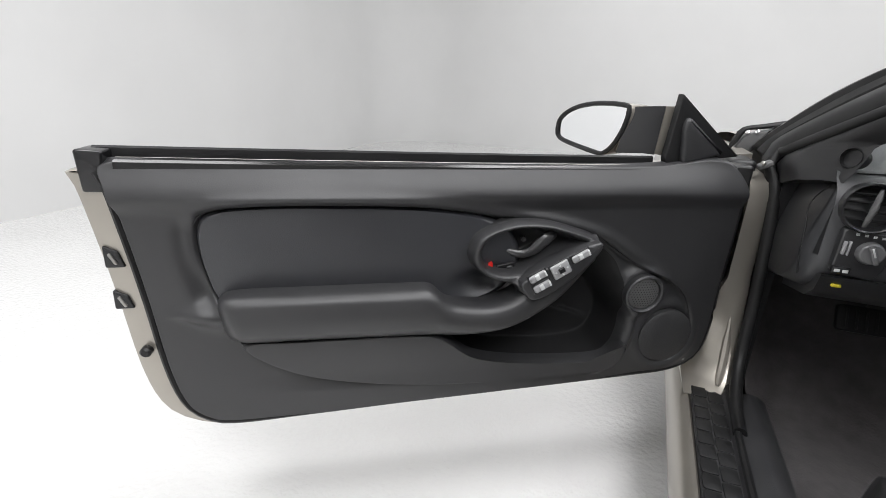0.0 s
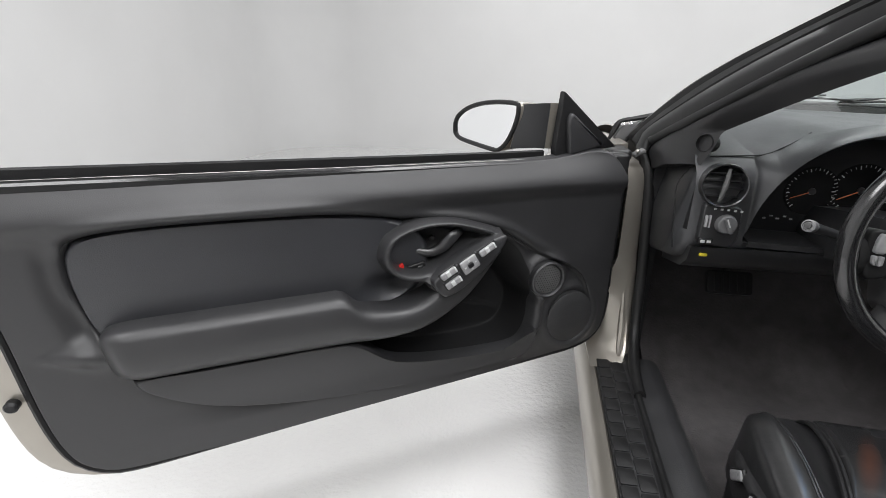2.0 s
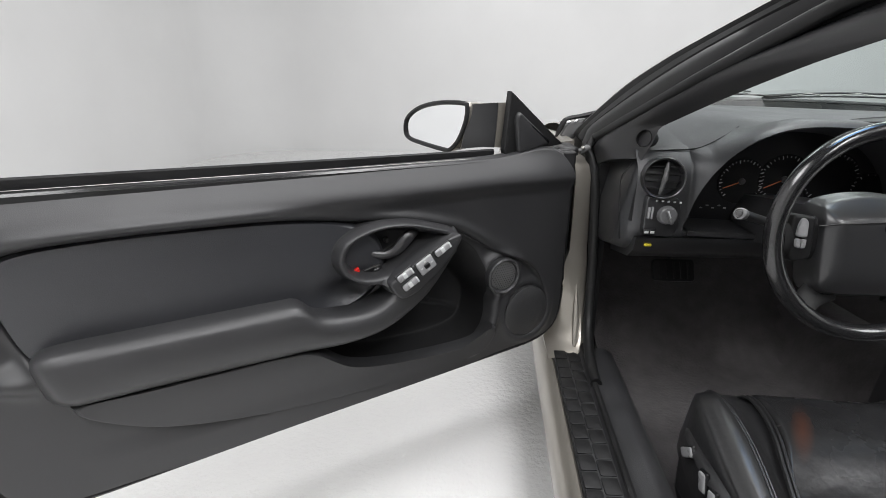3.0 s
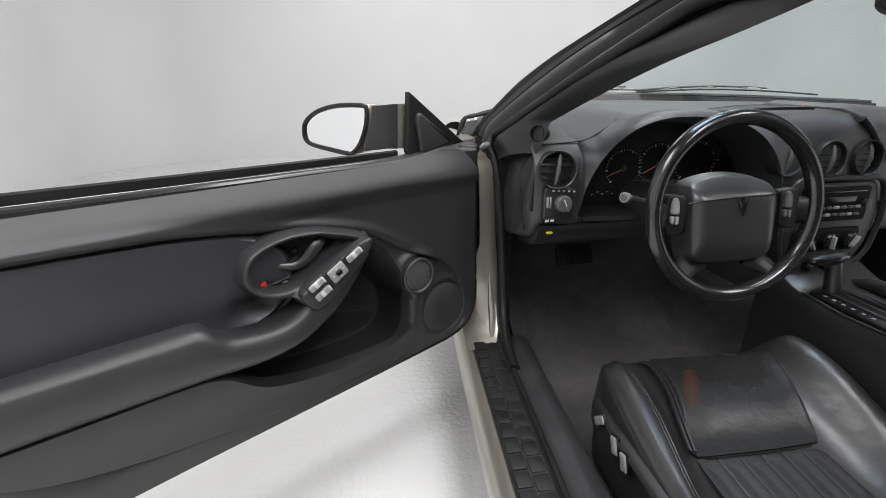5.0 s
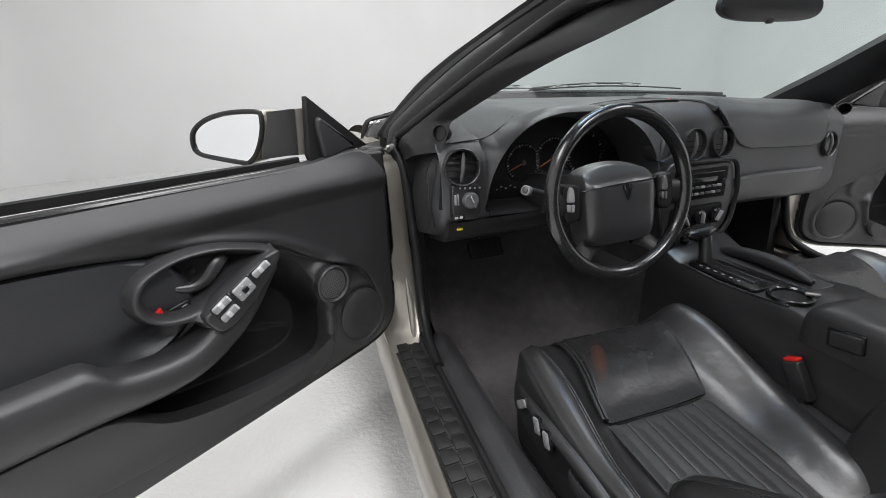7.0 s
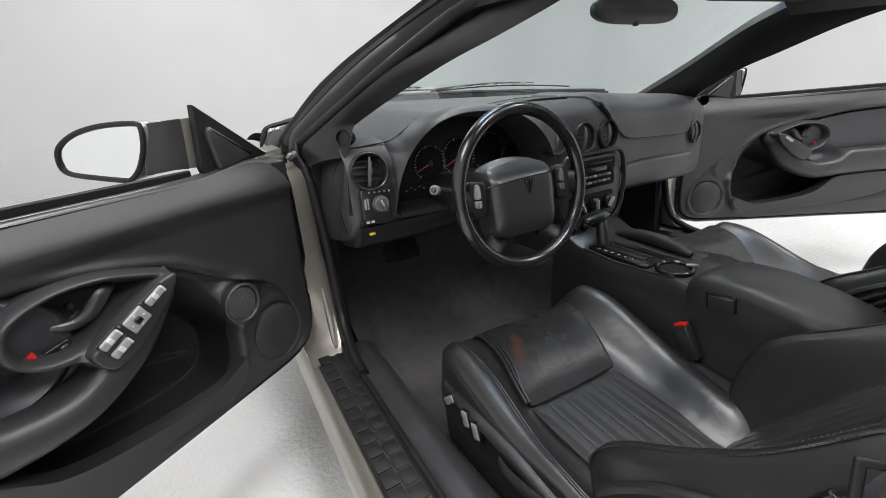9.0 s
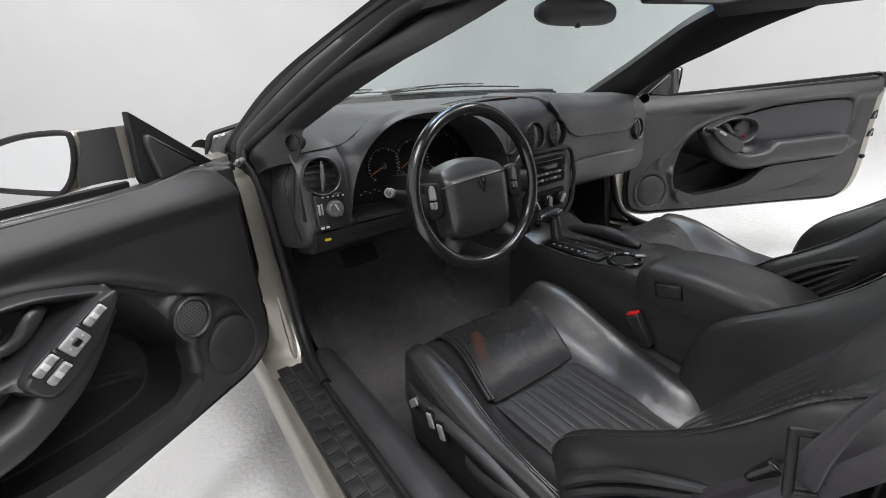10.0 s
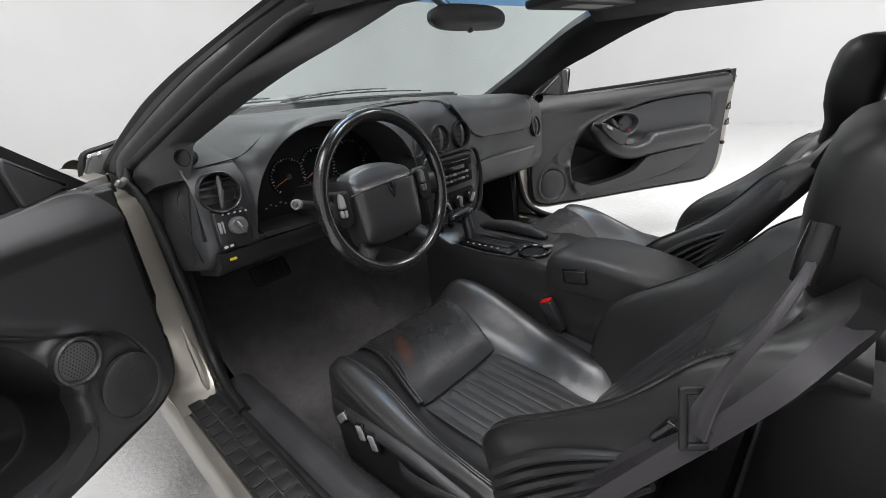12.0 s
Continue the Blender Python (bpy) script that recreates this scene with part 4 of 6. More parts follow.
for side in (-1, 1):
    for y in (2.25, -0.86):
        tyre = turned("wheel", (side * 0.73, y, 0.318), (side, 0, 0), [(0.20, 0.0), (0.295, 0.0), (0.316, 0.02), (0.318, 0.10), (0.316, 0.19), (0.300, 0.215), (0.225, 0.218), (0.215, 0.19)], RUBBER, body, "black road tyre", n=36, caps=False)
        turned("rim", (side * 0.73, y, 0.318), (side, 0, 0), [(0.216, 0.0), (0.216, 0.200), (0.205, 0.205), (0.19, 0.16), (0.06, 0.175), (0.05, 0.185), (0.001, 0.186)], GROMMET, tyre, "grey alloy rim", n=30)
# dark rear compartment: bench and bulkhead take rubber black to paint its shade
rbox("rear_bulkhead", (0, -0.95, 0.55), (1.6, 0.08, 0.75), 0.02, RUBBER, body)
rs = rbox("rear_seat", (0, -0.16, 0.29), (1.30, 0.68, 0.19), 0.03, RUBBER, CAR, "black rear bench seat")
for x in (-0.35, 0.35):
    pillow("seat_cushion", rounded([(x - 0.28, -0.48), (x + 0.28, -0.48), (x + 0.28, 0.11), (x - 0.28, 0.11)], 0.08), ((x - 0.05, -0.2), (x + 0.05, -0.2)), lambda p, r: 0.45 - 0.07 * r ** 4 - 0.03 * (1 - r), RUBBER, rs, back=0.30)
    tube("cushion_piping", [(x + a, 0.085, 0.418) for a in np.linspace(-0.22, 0.22, 12)], 0.004, LEATHER, rs, n=6)
    rbox("backrest", (x, -0.56, 0.66), (0.54, 0.12, 0.46), 0.05, LEATHER, rs, rot=(-18, 0, 0))
# ---------------------------------------------------------------- dashboard


def lean(x):
    return -0.034 * (x + 0.65)


def dash_face(x):
    """y of the face across the car."""
    return 1.085 - 0.085 * math.exp(-((x - 0.02) / 0.24) ** 2) - 0.02 * math.exp(-((x - 0.5) / 0.2) ** 2) + 0.9 * max(0, -0.715 - x) ** 1.2 + 0.9 * max(0, x - 0.70) ** 1.2


def arch(x):
    """Upper edge of the gauge opening."""
    u = (x + 0.367) / 0.246
    return 0.715 + 0.238 * max(0.0, 1 - abs(u) ** 2.6) ** 0.5 if abs(u) < 1 else None


def dash_section(x, push=0.0):
    y, dz, za = dash_face(x) + push, lean(x), arch(x)
    pod = 0.020 * math.exp(-((x - 0.02) / 0.22) ** 4)
    ed = max(0.0, (abs(x) - 0.64) / 0.12) ** 2
    yw = 1.60 + 0.26 * (1 - (abs(x) / 0.76) ** 2.2)
    top = 0.955 + pod - 0.03 * ed
    if x < -0.40:
        top = float(np.interp(x, (-0.80, -0.70, -0.65, -0.61, -0.57, -0.54, -0.51, -0.47, -0.40), (0.878, 0.884, 0.886, 0.892, 0.906, 0.922, 0.939, 0.952, 0.956)))
    low = 0.957 - top
    fz = 0.968 - 0.085 * float(sm(-0.54, -0.74, x)) - 0.03 * float(sm(0.60, 0.76, x))
    pts = [(yw, fz), (yw - 0.12, fz + 0.006), (1.34, min(top + 0.60 * low + 0.006, fz + 0.016)), (1.20, top + 0.10 * low + 0.002), (1.13, top - 0.002), (y + 0.035, top - 0.012)]
    if za:
        k = max(0.0, za - 0.715) / 0.233
        b = y - 0.04 * k
        pts[-1] = (b + 0.04, max(top - 0.012, za + 0.016))
        pts += [(b + 0.010, max(top - 0.035, za + 0.010)), (b + 0.002, max(top - 0.06, za + 0.005)), (b - 0.002, za), (b + 0.006, za - 0.005), (1.20, za - 0.02 * k - 0.004), (1.19, 0.712), (y - 0.004, 0.705)]
    else:
        pts += [(y + 0.010, top - 0.035), (y + 0.002, top - 0.06), (y, 0.722), (y, 0.718), (y, 0.715), (y, 0.712), (y, 0.705)]
    pts += [(y + 0.004, 0.690), (y + 0.02, 0.66), (y + 0.05, 0.640), (y + 0.16, 0.615), (y + 0.35, 0.60)]
    return [(x, min(max(a, y - 0.05), 1.7), b + dz) for a, b in pts]


xs = sorted(set(list(np.linspace(-0.730, 0.765, 90)) + list(np.linspace(-0.618, -0.58, 14)) + list(np.linspace(-0.155, -0.118, 14))))
def dash_end(x, push):
    return [(a + 0.26 * max(0.0, c - 0.74), b, c) for a, b, c in dash_section(x, push)]


dash = loft("dashboard", [dash_end(-0.754, 0.40), dash_end(-0.754, 0.12), dash_end(-0.752, 0.05), dash_end(-0.748, 0.026), dash_end(-0.743, 0.012), dash_end(-0.737, 0.004)] + [dash_section(x) for x in xs] + [dash_section(0.770, 0.03), dash_section(0.772, 0.12), dash_section(0.773, 0.40)], VINYL_DASH, None, "charcoal grained vinyl dashboard with hooded gauge opening", closed=False, caps=False, sharp=50)
lead(dash, "dashboard")

tube("end_seam", curve_pts([(-0.727, 1.150, 0.852), (-0.745, 1.161, 0.812), (-0.7475, 1.140, 0.760), (-0.7485, 1.123, 0.712), (-0.744, 1.118, 0.672)], 20), 0.0013, RUBBER, dash, n=6)


# end cap in darker vinyl: the dash end's shade put into colour
loft("shaded_end_cap", [[(a - 0.0025, b - 0.001, c + 0.001) for a, b, c in dash_end(x, p)[1:]] for x, p in ((-0.754, 0.38), (-0.754, 0.12), (-0.752, 0.05), (-0.748, 0.028))], VINYL, dash, "dash end cap darkened for its shade", closed=False, caps=False, sharp=50)


def vent(name, c, ax, r, squash=1.0):
    """A round vent: rim, dark throat, slats and a thumb bar."""
    ax = Vector(ax).normalized()
    up = Vector((0, 0, 1))
    side = up.cross(ax).normalized()
    top = ax.cross(side)
    rim = turned(name, c, ax, [(r * 1.0, -0.03), (r * 1.02, 0.004), (r * 0.98, 0.008), (r * 0.93, 0.006), (r * 0.90, -0.004), (r * 0.89, -0.035)], PLASTIC, dash, "round charcoal air vent with black slats", squash=squash, caps=False)
    turned("throat", Vector(c) - ax * 0.034, ax, [(r * 0.9, 0), (0.001, 0.001)], DIAL, rim, squash=squash)
    for k in (-0.55, -0.2, 0.15, 0.5):
        w = r * 0.88 * math.sqrt(1 - k * k) * squash
        a = Vector(c) + top * r * k - ax * 0.010
        loft("slat", [[a + side * s * w + top * t + ax * b for t, b in ((-0.0015, -0.012), (0.0015, -0.012), (0.004, 0.004), (0.001, 0.004))] for s in (-1, 1)], RUBBER, rim)
    bar = curve_pts([Vector(c) + side * r * s * squash + top * r * t + ax * h for s, t, h in ((0.12, 0.75, 0.000), (0.05, 0.4, 0.006), (0.0, 0.0, 0.008), (-0.06, -0.4, 0.006), (-0.1, -0.78, 0.0))], 10)
    tube("thumb_bar", bar, [0.003, 0.004, 0.005, 0.0045, 0.006, 0.006, 0.0045, 0.005, 0.004, 0.003], GRILLE, rim, n=8)
    return rim


vent("air_vent", (-0.682, 1.070, 0.830), (-0.10, -1, 0.10), 0.045)
for x in (-0.126, -0.034, 0.066):
    vent("air_vent", (x, dash_face(x) - 0.006, 0.840 - 0.012 * (x + 0.12)), (-0.05, -1, 0.12), 0.042, 0.92)
vent("air_vent", (0.636, 1.070, 0.780), (0.12, -1, 0.10), 0.042, 0.9)
# light switch panel
lp = plate("light_panel", rounded([(-0.712, 0.790), (-0.636, 0.784), (-0.632, 0.715), (-0.645, 0.693), (-0.712, 0.700)], 0.012), 1.095, 1.068, 0.004, PLASTIC, dash, "black light switch panel", axes="acb")
turned("headlamp_knob", (-0.664, 1.070, 0.747), (-0.05, -1, 0.1), [(0.0215, 0), (0.0215, 0.005), (0.019, 0.016), (0.0165, 0.018), (0.001, 0.018)], KNOB, lp, "grey headlamp knob")
rbox("knob_grip", (-0.664, 1.049, 0.747), (0.009, 0.010, 0.034), 0.003, KNOB, lp, rot=(0, -25, 0))
rbox("knob_mark", (-0.667, 1.0445, 0.754), (0.003, 0.003, 0.018), 0.001, MARK, lp, rot=(0, -25, 0))
for x, z, w, h in ((-0.704, 0.752, 0.005, 0.026), (-0.697, 0.752, 0.004, 0.028)):
    rbox("dimmer_slide", (x, 1.066, z), (w, 0.008, h), 0.0015, SILVER, lp)
for i in range(5):
    rbox("knob_symbol", (-0.690 + 0.013 * i, 1.0675, 0.780 - 0.001 * i), (0.005, 0.002, 0.004), 0, MARK, lp)
rbox("hatch_button", (-0.698, 1.066, 0.708), (0.030, 0.012, 0.014), 0.003, DIAL, lp, "black hatch release button")
for x in (-0.705, -0.692):
    rbox("button_mark", (x, 1.0595, 0.708), (0.009, 0.002, 0.006), 0.0008, MARK, lp)
rbox("release_tab", (-0.690, 1.082, 0.671), (0.017, 0.014, 0.007), 0.003, YELLOW, dash, "yellow release tab")
# side window demister on the pillar foot
for c, ax in (((-0.713, 1.128, 0.909), (-0.75, -0.65, 0.1)), ((0.728, 1.105, 0.885), (-0.55, -0.8, 0.12))):
    turned("demister_outlet", c, ax, [(0.019, -0.02), (0.020, 0.006), (0.018, 0.009), (0.0165, 0.006), (0.0155, -0.028), (0.001, -0.028)], RUBBER, dash, "round black demister outlet", n=24)
# gauges
panel = plate("gauge_panel", rounded([(-0.595, 0.705), (-0.130, 0.690), (-0.150, 0.86), (-0.25, 0.925), (-0.45, 0.935), (-0.560, 0.87)], 0.05), 1.20, 1.165, 0.01, DIAL, dash, "black gauge panel", axes="acb")
gauges = [(-0.464, 0.808, 0.052, 202), (-0.369, 0.814, 0.057, 206), (-0.262, 0.815, 0.060, 220), (-0.175, 0.790, 0.040, 210)]
for gx, gz, gr, na in gauges:
    face = turned("gauge", (gx, 1.163, gz), (0, -1, 0), [(gr * 1.04, -0.004), (gr * 1.03, 0.0008), (gr, 0.001), (0.001, 0.001)], FACE, panel, "black gauge with pale ticks", n=36)
    nt = 28 if gr > 0.05 else 12
    tv, tf = [], []
    for i in range(nt):
        a = radians(225 - 270 * i / (nt - 1))
        ln = 0.84 if i % 4 == 0 else 0.90
        wd = 0.0006 if i % 4 else 0.0011
        c, s = math.cos(a), math.sin(a)
        b = len(tv)
        for rr, sg in ((ln, -1), (ln, 1), (0.98, 1), (0.98, -1)):
            tv.append((gx + gr * rr * c - sg * wd * s, 1.1605, gz + gr * rr * s + sg * wd * c))
        tf.append((b, b + 1, b + 2, b + 3))
    tk = mk("ticks", tv, tf, MARK, panel)
    tk["kind"] = "stuff"
    if gx > -0.3:
        continue
    a = radians(na)
    tube("needle", [(gx - gr * 0.1 * math.cos(a), 1.158, gz - gr * 0.1 * math.sin(a)), (gx + gr * 0.85 * math.cos(a), 1.158, gz + gr * 0.85 * math.sin(a))], [0.0013, 0.0008], ORANGE, panel, n=6)
    turned("needle_hub", (gx, 1.161, gz), (0, -1, 0), [(0.008, 0), (0.007, 0.005), (0.001, 0.006)], PLASTIC, panel, n=14)
for i in range(5):
    rbox("warning_mark", (-0.545 + 0.014 * i, 1.162, 0.742 + 0.006 * (i % 2)), (0.006, 0.002, 0.003), 0, SILVER, panel)

# centre stack
st = plate("radio_bezel", rounded([(-0.115, 0.785), (0.118, 0.785), (0.142, 0.70), (0.128, 0.600), (0.08, 0.560), (-0.10, 0.560), (-0.125, 0.66)], 0.03), 1.06, 0.992, 0.010, VINYL, dash, "black centre bezel with radio and climate controls", axes="acb")
tube("bezel_frame", [(x, 0.990, z) for x, z in rounded([(-0.122, 0.792), (0.125, 0.792), (0.149, 0.70), (0.134, 0.594), (0.084, 0.553), (-0.104, 0.553), (-0.132, 0.66)], 0.034, 8)], 0.007, PILLAR, st, "black rounded bezel frame", closed=True, n=8, up=(0, 1, 0))
rbox("radio", (0.000, 0.992, 0.728), (0.185, 0.02, 0.085), 0.006, FACE, st, "black radio with small grey keys")
rbox("disc_slot", (0.0, 0.981, 0.761), (0.15, 0.004, 0.004), 0.001, GLOSS, st)
rbox("display", (0.0, 0.981, 0.742), (0.10, 0.004, 0.014), 0.001, GLOSS, st)
for i in range(7):
    for j in range(2):
        rbox("radio_key", (-0.060 + 0.02 * i, 0.980, 0.722 - 0.018 * j), (0.014, 0.006, 0.007), 0.0015, GRILLE if (i + j) % 3 else SILVER, st)
for x in (-0.078, 0.078):
    turned("radio_knob", (x, 0.981, 0.730), (0, -1, 0), [(0.010, 0), (0.009, 0.010), (0.001, 0.011)], PLASTIC, st, n=18)
rbox("climate_panel", (0.0, 0.993, 0.636), (0.19, 0.02, 0.062), 0.01, FACE, st)
for x in (-0.060, 0.0, 0.060):
    turned("climate_knob", (x, 0.983, 0.636), (0, -1, 0), [(0.021, 0), (0.020, 0.012), (0.015, 0.016), (0.001, 0.016)], GLOSS, st, n=22)
    rbox("knob_grip", (x, 0.963, 0.636), (0.006, 0.012, 0.032), 0.002, SILVER, st, rot=(0, 30 * x / 0.06, 0))
for i in range(3):
    turned("small_switch", (-0.10 + 0.05 * i, 0.975, 0.575), (0, -1, 0.2), [(0.012, 0), (0.011, 0.012), (0.001, 0.013)], GLOSS, st, n=16)
# dash top: speaker grille, passenger airbag lid, seams
gr = curve_pts([(-0.31, 1.20), (-0.20, 1.168), (-0.05, 1.160), (0.06, 1.172), (0.088, 1.200), (0.02, 1.238), (-0.13, 1.246), (-0.27, 1.228)], 50, True)
gr = [(0.65 * p[0] - 0.06, -0.2 * p[0] + 1.1 * p[1] - 0.19) for p in gr]


def dash_top(x, y):
    """Height of the padded dash top."""
    f, tp = dash_face(x), 0.955 + 0.020 * math.exp(-((x - 0.02) / 0.22) ** 4) + lean(x)
    return float(np.interp(y, (f + 0.036, f + 0.06, 1.16, 1.30), (tp - 0.011, tp - 0.004, tp - 0.001, tp + 0.002)))


def on_top(k, h):
    """The grille's outline drawn in by k and laid h over the dash top."""
    q = [(-0.130 + (x + 0.130) * k, 1.145 + (y - 1.145) * k) for x, y in gr]
    return [(x, y, dash_top(x, y) + h) for x, y in q]


loft("dash_grille", [on_top(1.0, -0.006), on_top(1.0, 0.0025), on_top(0.96, 0.0035), on_top(0.93, 0.0015), on_top(0.6, 0.0022), on_top(0.25, 0.0026), on_top(0.02, 0.0026)], RUBBER, dash, "black dash-top grille", sharp=50)
turned("alarm_lamp", (-0.022, 1.116, 0.951), (0, 0, 1), [(0.0045, -0.008), (0.004, 0.003), (0.001, 0.005)], RED, dash, "small red alarm lamp", n=10)
# padded airbag lid: stands proud of the dash, its lower edge dips towards the glovebox
def lid_edge(x):
    return float(np.interp(x, (0.034, 0.050, 0.078, 0.128, 0.165, 0.20, 0.242, 0.395, 0.530, 0.575, 0.598, 0.610), (0.930, 0.912, 0.883, 0.846, 0.824, 0.812, 0.803, 0.792, 0.786, 0.789, 0.802, 0.830)))


ld, seam = [], []
for x in np.concatenate((np.linspace(0.034, 0.26, 40), np.linspace(0.27, 0.58, 24), np.linspace(0.585, 0.610, 8))):
    f, tp, e = dash_face(x), 0.955 + 0.020 * math.exp(-((x - 0.02) / 0.22) ** 4) + lean(x), lid_edge(x)
    up = 0.002 + 0.007 * min(1.0, (x - 0.034) / 0.03, (0.610 - x) / 0.02)
    lift = lambda z: max(z, e + 0.004)
    ld.append([(x, f + 0.008, e - 0.003), (x, f - 0.7 * up, e - 0.001), (x, f - up, e + 0.004), (x, f - up + 0.001, lift((e + tp - 0.06) / 2)), (x, f + 0.002 - up, lift(tp - 0.058)), (x, f + 0.010 - up, lift(tp - 0.032)),
               (x, f + 0.036 - 0.4 * up, tp - 0.011 + up), (x, f + 0.06, tp - 0.004 + up), (x, 1.16, tp - 0.001 + up), (x, 1.30, tp + 0.002 + up), (x, 1.315, tp - 0.006)])
    seam.append((x, f + 0.0005, e - 0.003))
for end in (0, -1):
    rim = [(x - 0.003 if end == 0 else x + 0.003, y + 0.010, z - 0.010) for x, y, z in ld[end]]
    ld.insert(0 if end == 0 else len(ld), rim)
loft("airbag_lid", ld, VINYL_DASH, dash, "charcoal padded passenger airbag lid", closed=False, caps=False, sharp=50)
tube("lid_seam", [(0.0, 1.115, dash_top(0.0, 1.115)), (0.012, 1.085, dash_top(0.012, 1.085)), (0.024, 1.055, dash_top(0.024, 1.055) - 0.001)] + seam[::2] + [(0.614, dash_face(0.614), 0.848)], 0.0014, RUBBER, dash, n=6)
# crease where the hood over the gauges rises out of the dash top
tube("hood_seam", curve_pts([(-0.700, 1.128, 0.882), (-0.649, 1.128, 0.8845), (-0.597, 1.123, 0.8895), (-0.562, 1.125, 0.9055), (-0.530, 1.136, 0.921), (-0.505, 1.148, 0.935)], 24), 0.0015, RUBBER, dash, n=6)
# glovebox lid and lower dash
gl = [[(x, dash_face(x) + a, b + lean(x)) for a, b in ((-0.012, 0.752), (-0.020, 0.745), (-0.006, 0.70), (0.02, 0.66), (0.06, 0.648), (0.08, 0.70))] for x in np.linspace(0.155, 0.60, 14)]
loft("glovebox_lid", gl, VINYL_DASH, dash, "charcoal glovebox lid", sharp=40)
cl = [[(x, y, z + lean(x)) for y, z in ((1.195, 0.722), (1.15, 0.715), (dash_face(x) + 0.012, 0.7115), (dash_face(x) - 0.006, 0.709), (dash_face(x) - 0.009, 0.698), (dash_face(x) + 0.01, 0.694))] for x in np.linspace(-0.605, -0.128, 20)]
loft("cluster_sill", cl, PILLAR, dash, "black lower edge of the gauge opening", sharp=40)
kn = [[(x, y, z) for y, z in ((1.075, 0.690), (1.085, 0.655), (1.12, 0.628), (1.25, 0.60), (1.25, 0.66))] for x in np.linspace(-0.72, -0.125, 10)]
loft("knee_panel", kn, PLASTIC, dash, "black knee panel", sharp=40)
# brake pedal under the knee panel
bp = plate("brake_pedal", rounded([(-0.060, -0.032), (0.060, -0.032), (0.060, 0.034), (-0.060, 0.034)], 0.012), 0.0, 0.014, 0.004, RUBBER, dash, "black rubber brake pedal pad", xf=pose(-0.500, 1.345, 0.500, 62, 0, 0))
for i in range(5):
    rbox("pad_rib", (-0.040 + 0.02 * i, 0.0, 0.0145), (0.005, 0.050, 0.004), 0.0015, RUBBER, bp, xf=pose(-0.500, 1.345, 0.500, 62, 0, 0))
tube("pedal_arm", [(-0.500, 1.360, 0.50), (-0.490, 1.43, 0.58), (-0.480, 1.45, 0.67)], 0.009, PLASTIC, bp, n=8)

# ---------------------------------------------------------------- steering wheel
wc, wt = Vector((-0.402, 0.835, 0.780)), radians(9.0)
ex, ez = Vector((1, 0, 0)), Vector((0, math.sin(wt), math.cos(wt)))
ey = -ex.cross(ez).normalized()
if ey.y > 0:
    ey = -ey
WX = Matrix((ex, -ey, ez)).transposed().to_4x4()
WX.translation = wc
# in WX: x right, y to the nose, z up the wheel
rim = [(0.1765 * math.cos(a), 0.0, 0.1765 * math.sin(a)) for a in np.linspace(0, 2 * math.pi, 72, endpoint=False)]
sw = tube("steering_wheel", rim, 0.0165, WORN, None, "four-spoke wheel with worn shiny black leather rim", n=14, closed=True, xf=WX, up=(0, 1, 0), flat=0.92)
lead(sw, "steering wheel")
padl = np.array((0.90, 1.0)) * curve_pts([(-0.104, 0.040), (-0.090, 0.058), (-0.03, 0.070), (0.03, 0.070), (0.090, 0.058), (0.104, 0.040), (0.107, 0.0), (0.104, -0.070), (0.097, -0.100), (0.075, -0.114), (0.0, -0.117), (-0.075, -0.114), (-0.097, -0.100), (-0.104, -0.070), (-0.107, 0.0)], 84, True)
pillow("airbag_pad", padl, ((-0.05, -0.02), (0.05, -0.02)), lambda p, r: 0.010 - 0.024 * (1 - r ** 3.5) + 0.022 * sm(0.90, 1.0, r) + 0.026 * sm(0.018, 0.068, p[:, 1]), PLASTIC, sw, "black airbag pad", 24, WX, back=0.06, plane=lambda a, b, c: (a, c, b))
for sx, za, zb, w in ((-1, 0.010, 0.018, 0.046), (1, 0.010, 0.018, 0.046), (-0.75, -0.080, -0.140, 0.030), (0.75, -0.080, -0.140, 0.030)):
    x0, x1 = 0.085 * sx, 0.163 * sx if abs(sx) == 1 else 0.108 * (1 if sx > 0 else -1)
    z0, z1 = za - 0.02, zb - 0.03 if abs(sx) == 1 else zb
    path = curve_pts([(x0 * 0.9, 0.030, z0), ((x0 + x1) / 2, 0.020, (z0 + z1) / 2), (x1, 0.004, z1)], 8)
    tube("spoke", path, [w, w * 0.9, w * 0.82, w * 0.75, w * 0.7, w * 0.66, w * 0.62, w * 0.6], RUBBER, sw, xf=WX, n=12, flat=0.36 if abs(sx) == 1 else 0.36, up=(0, 0, 1) if abs(sx) == 1 else (1, 0, 0))
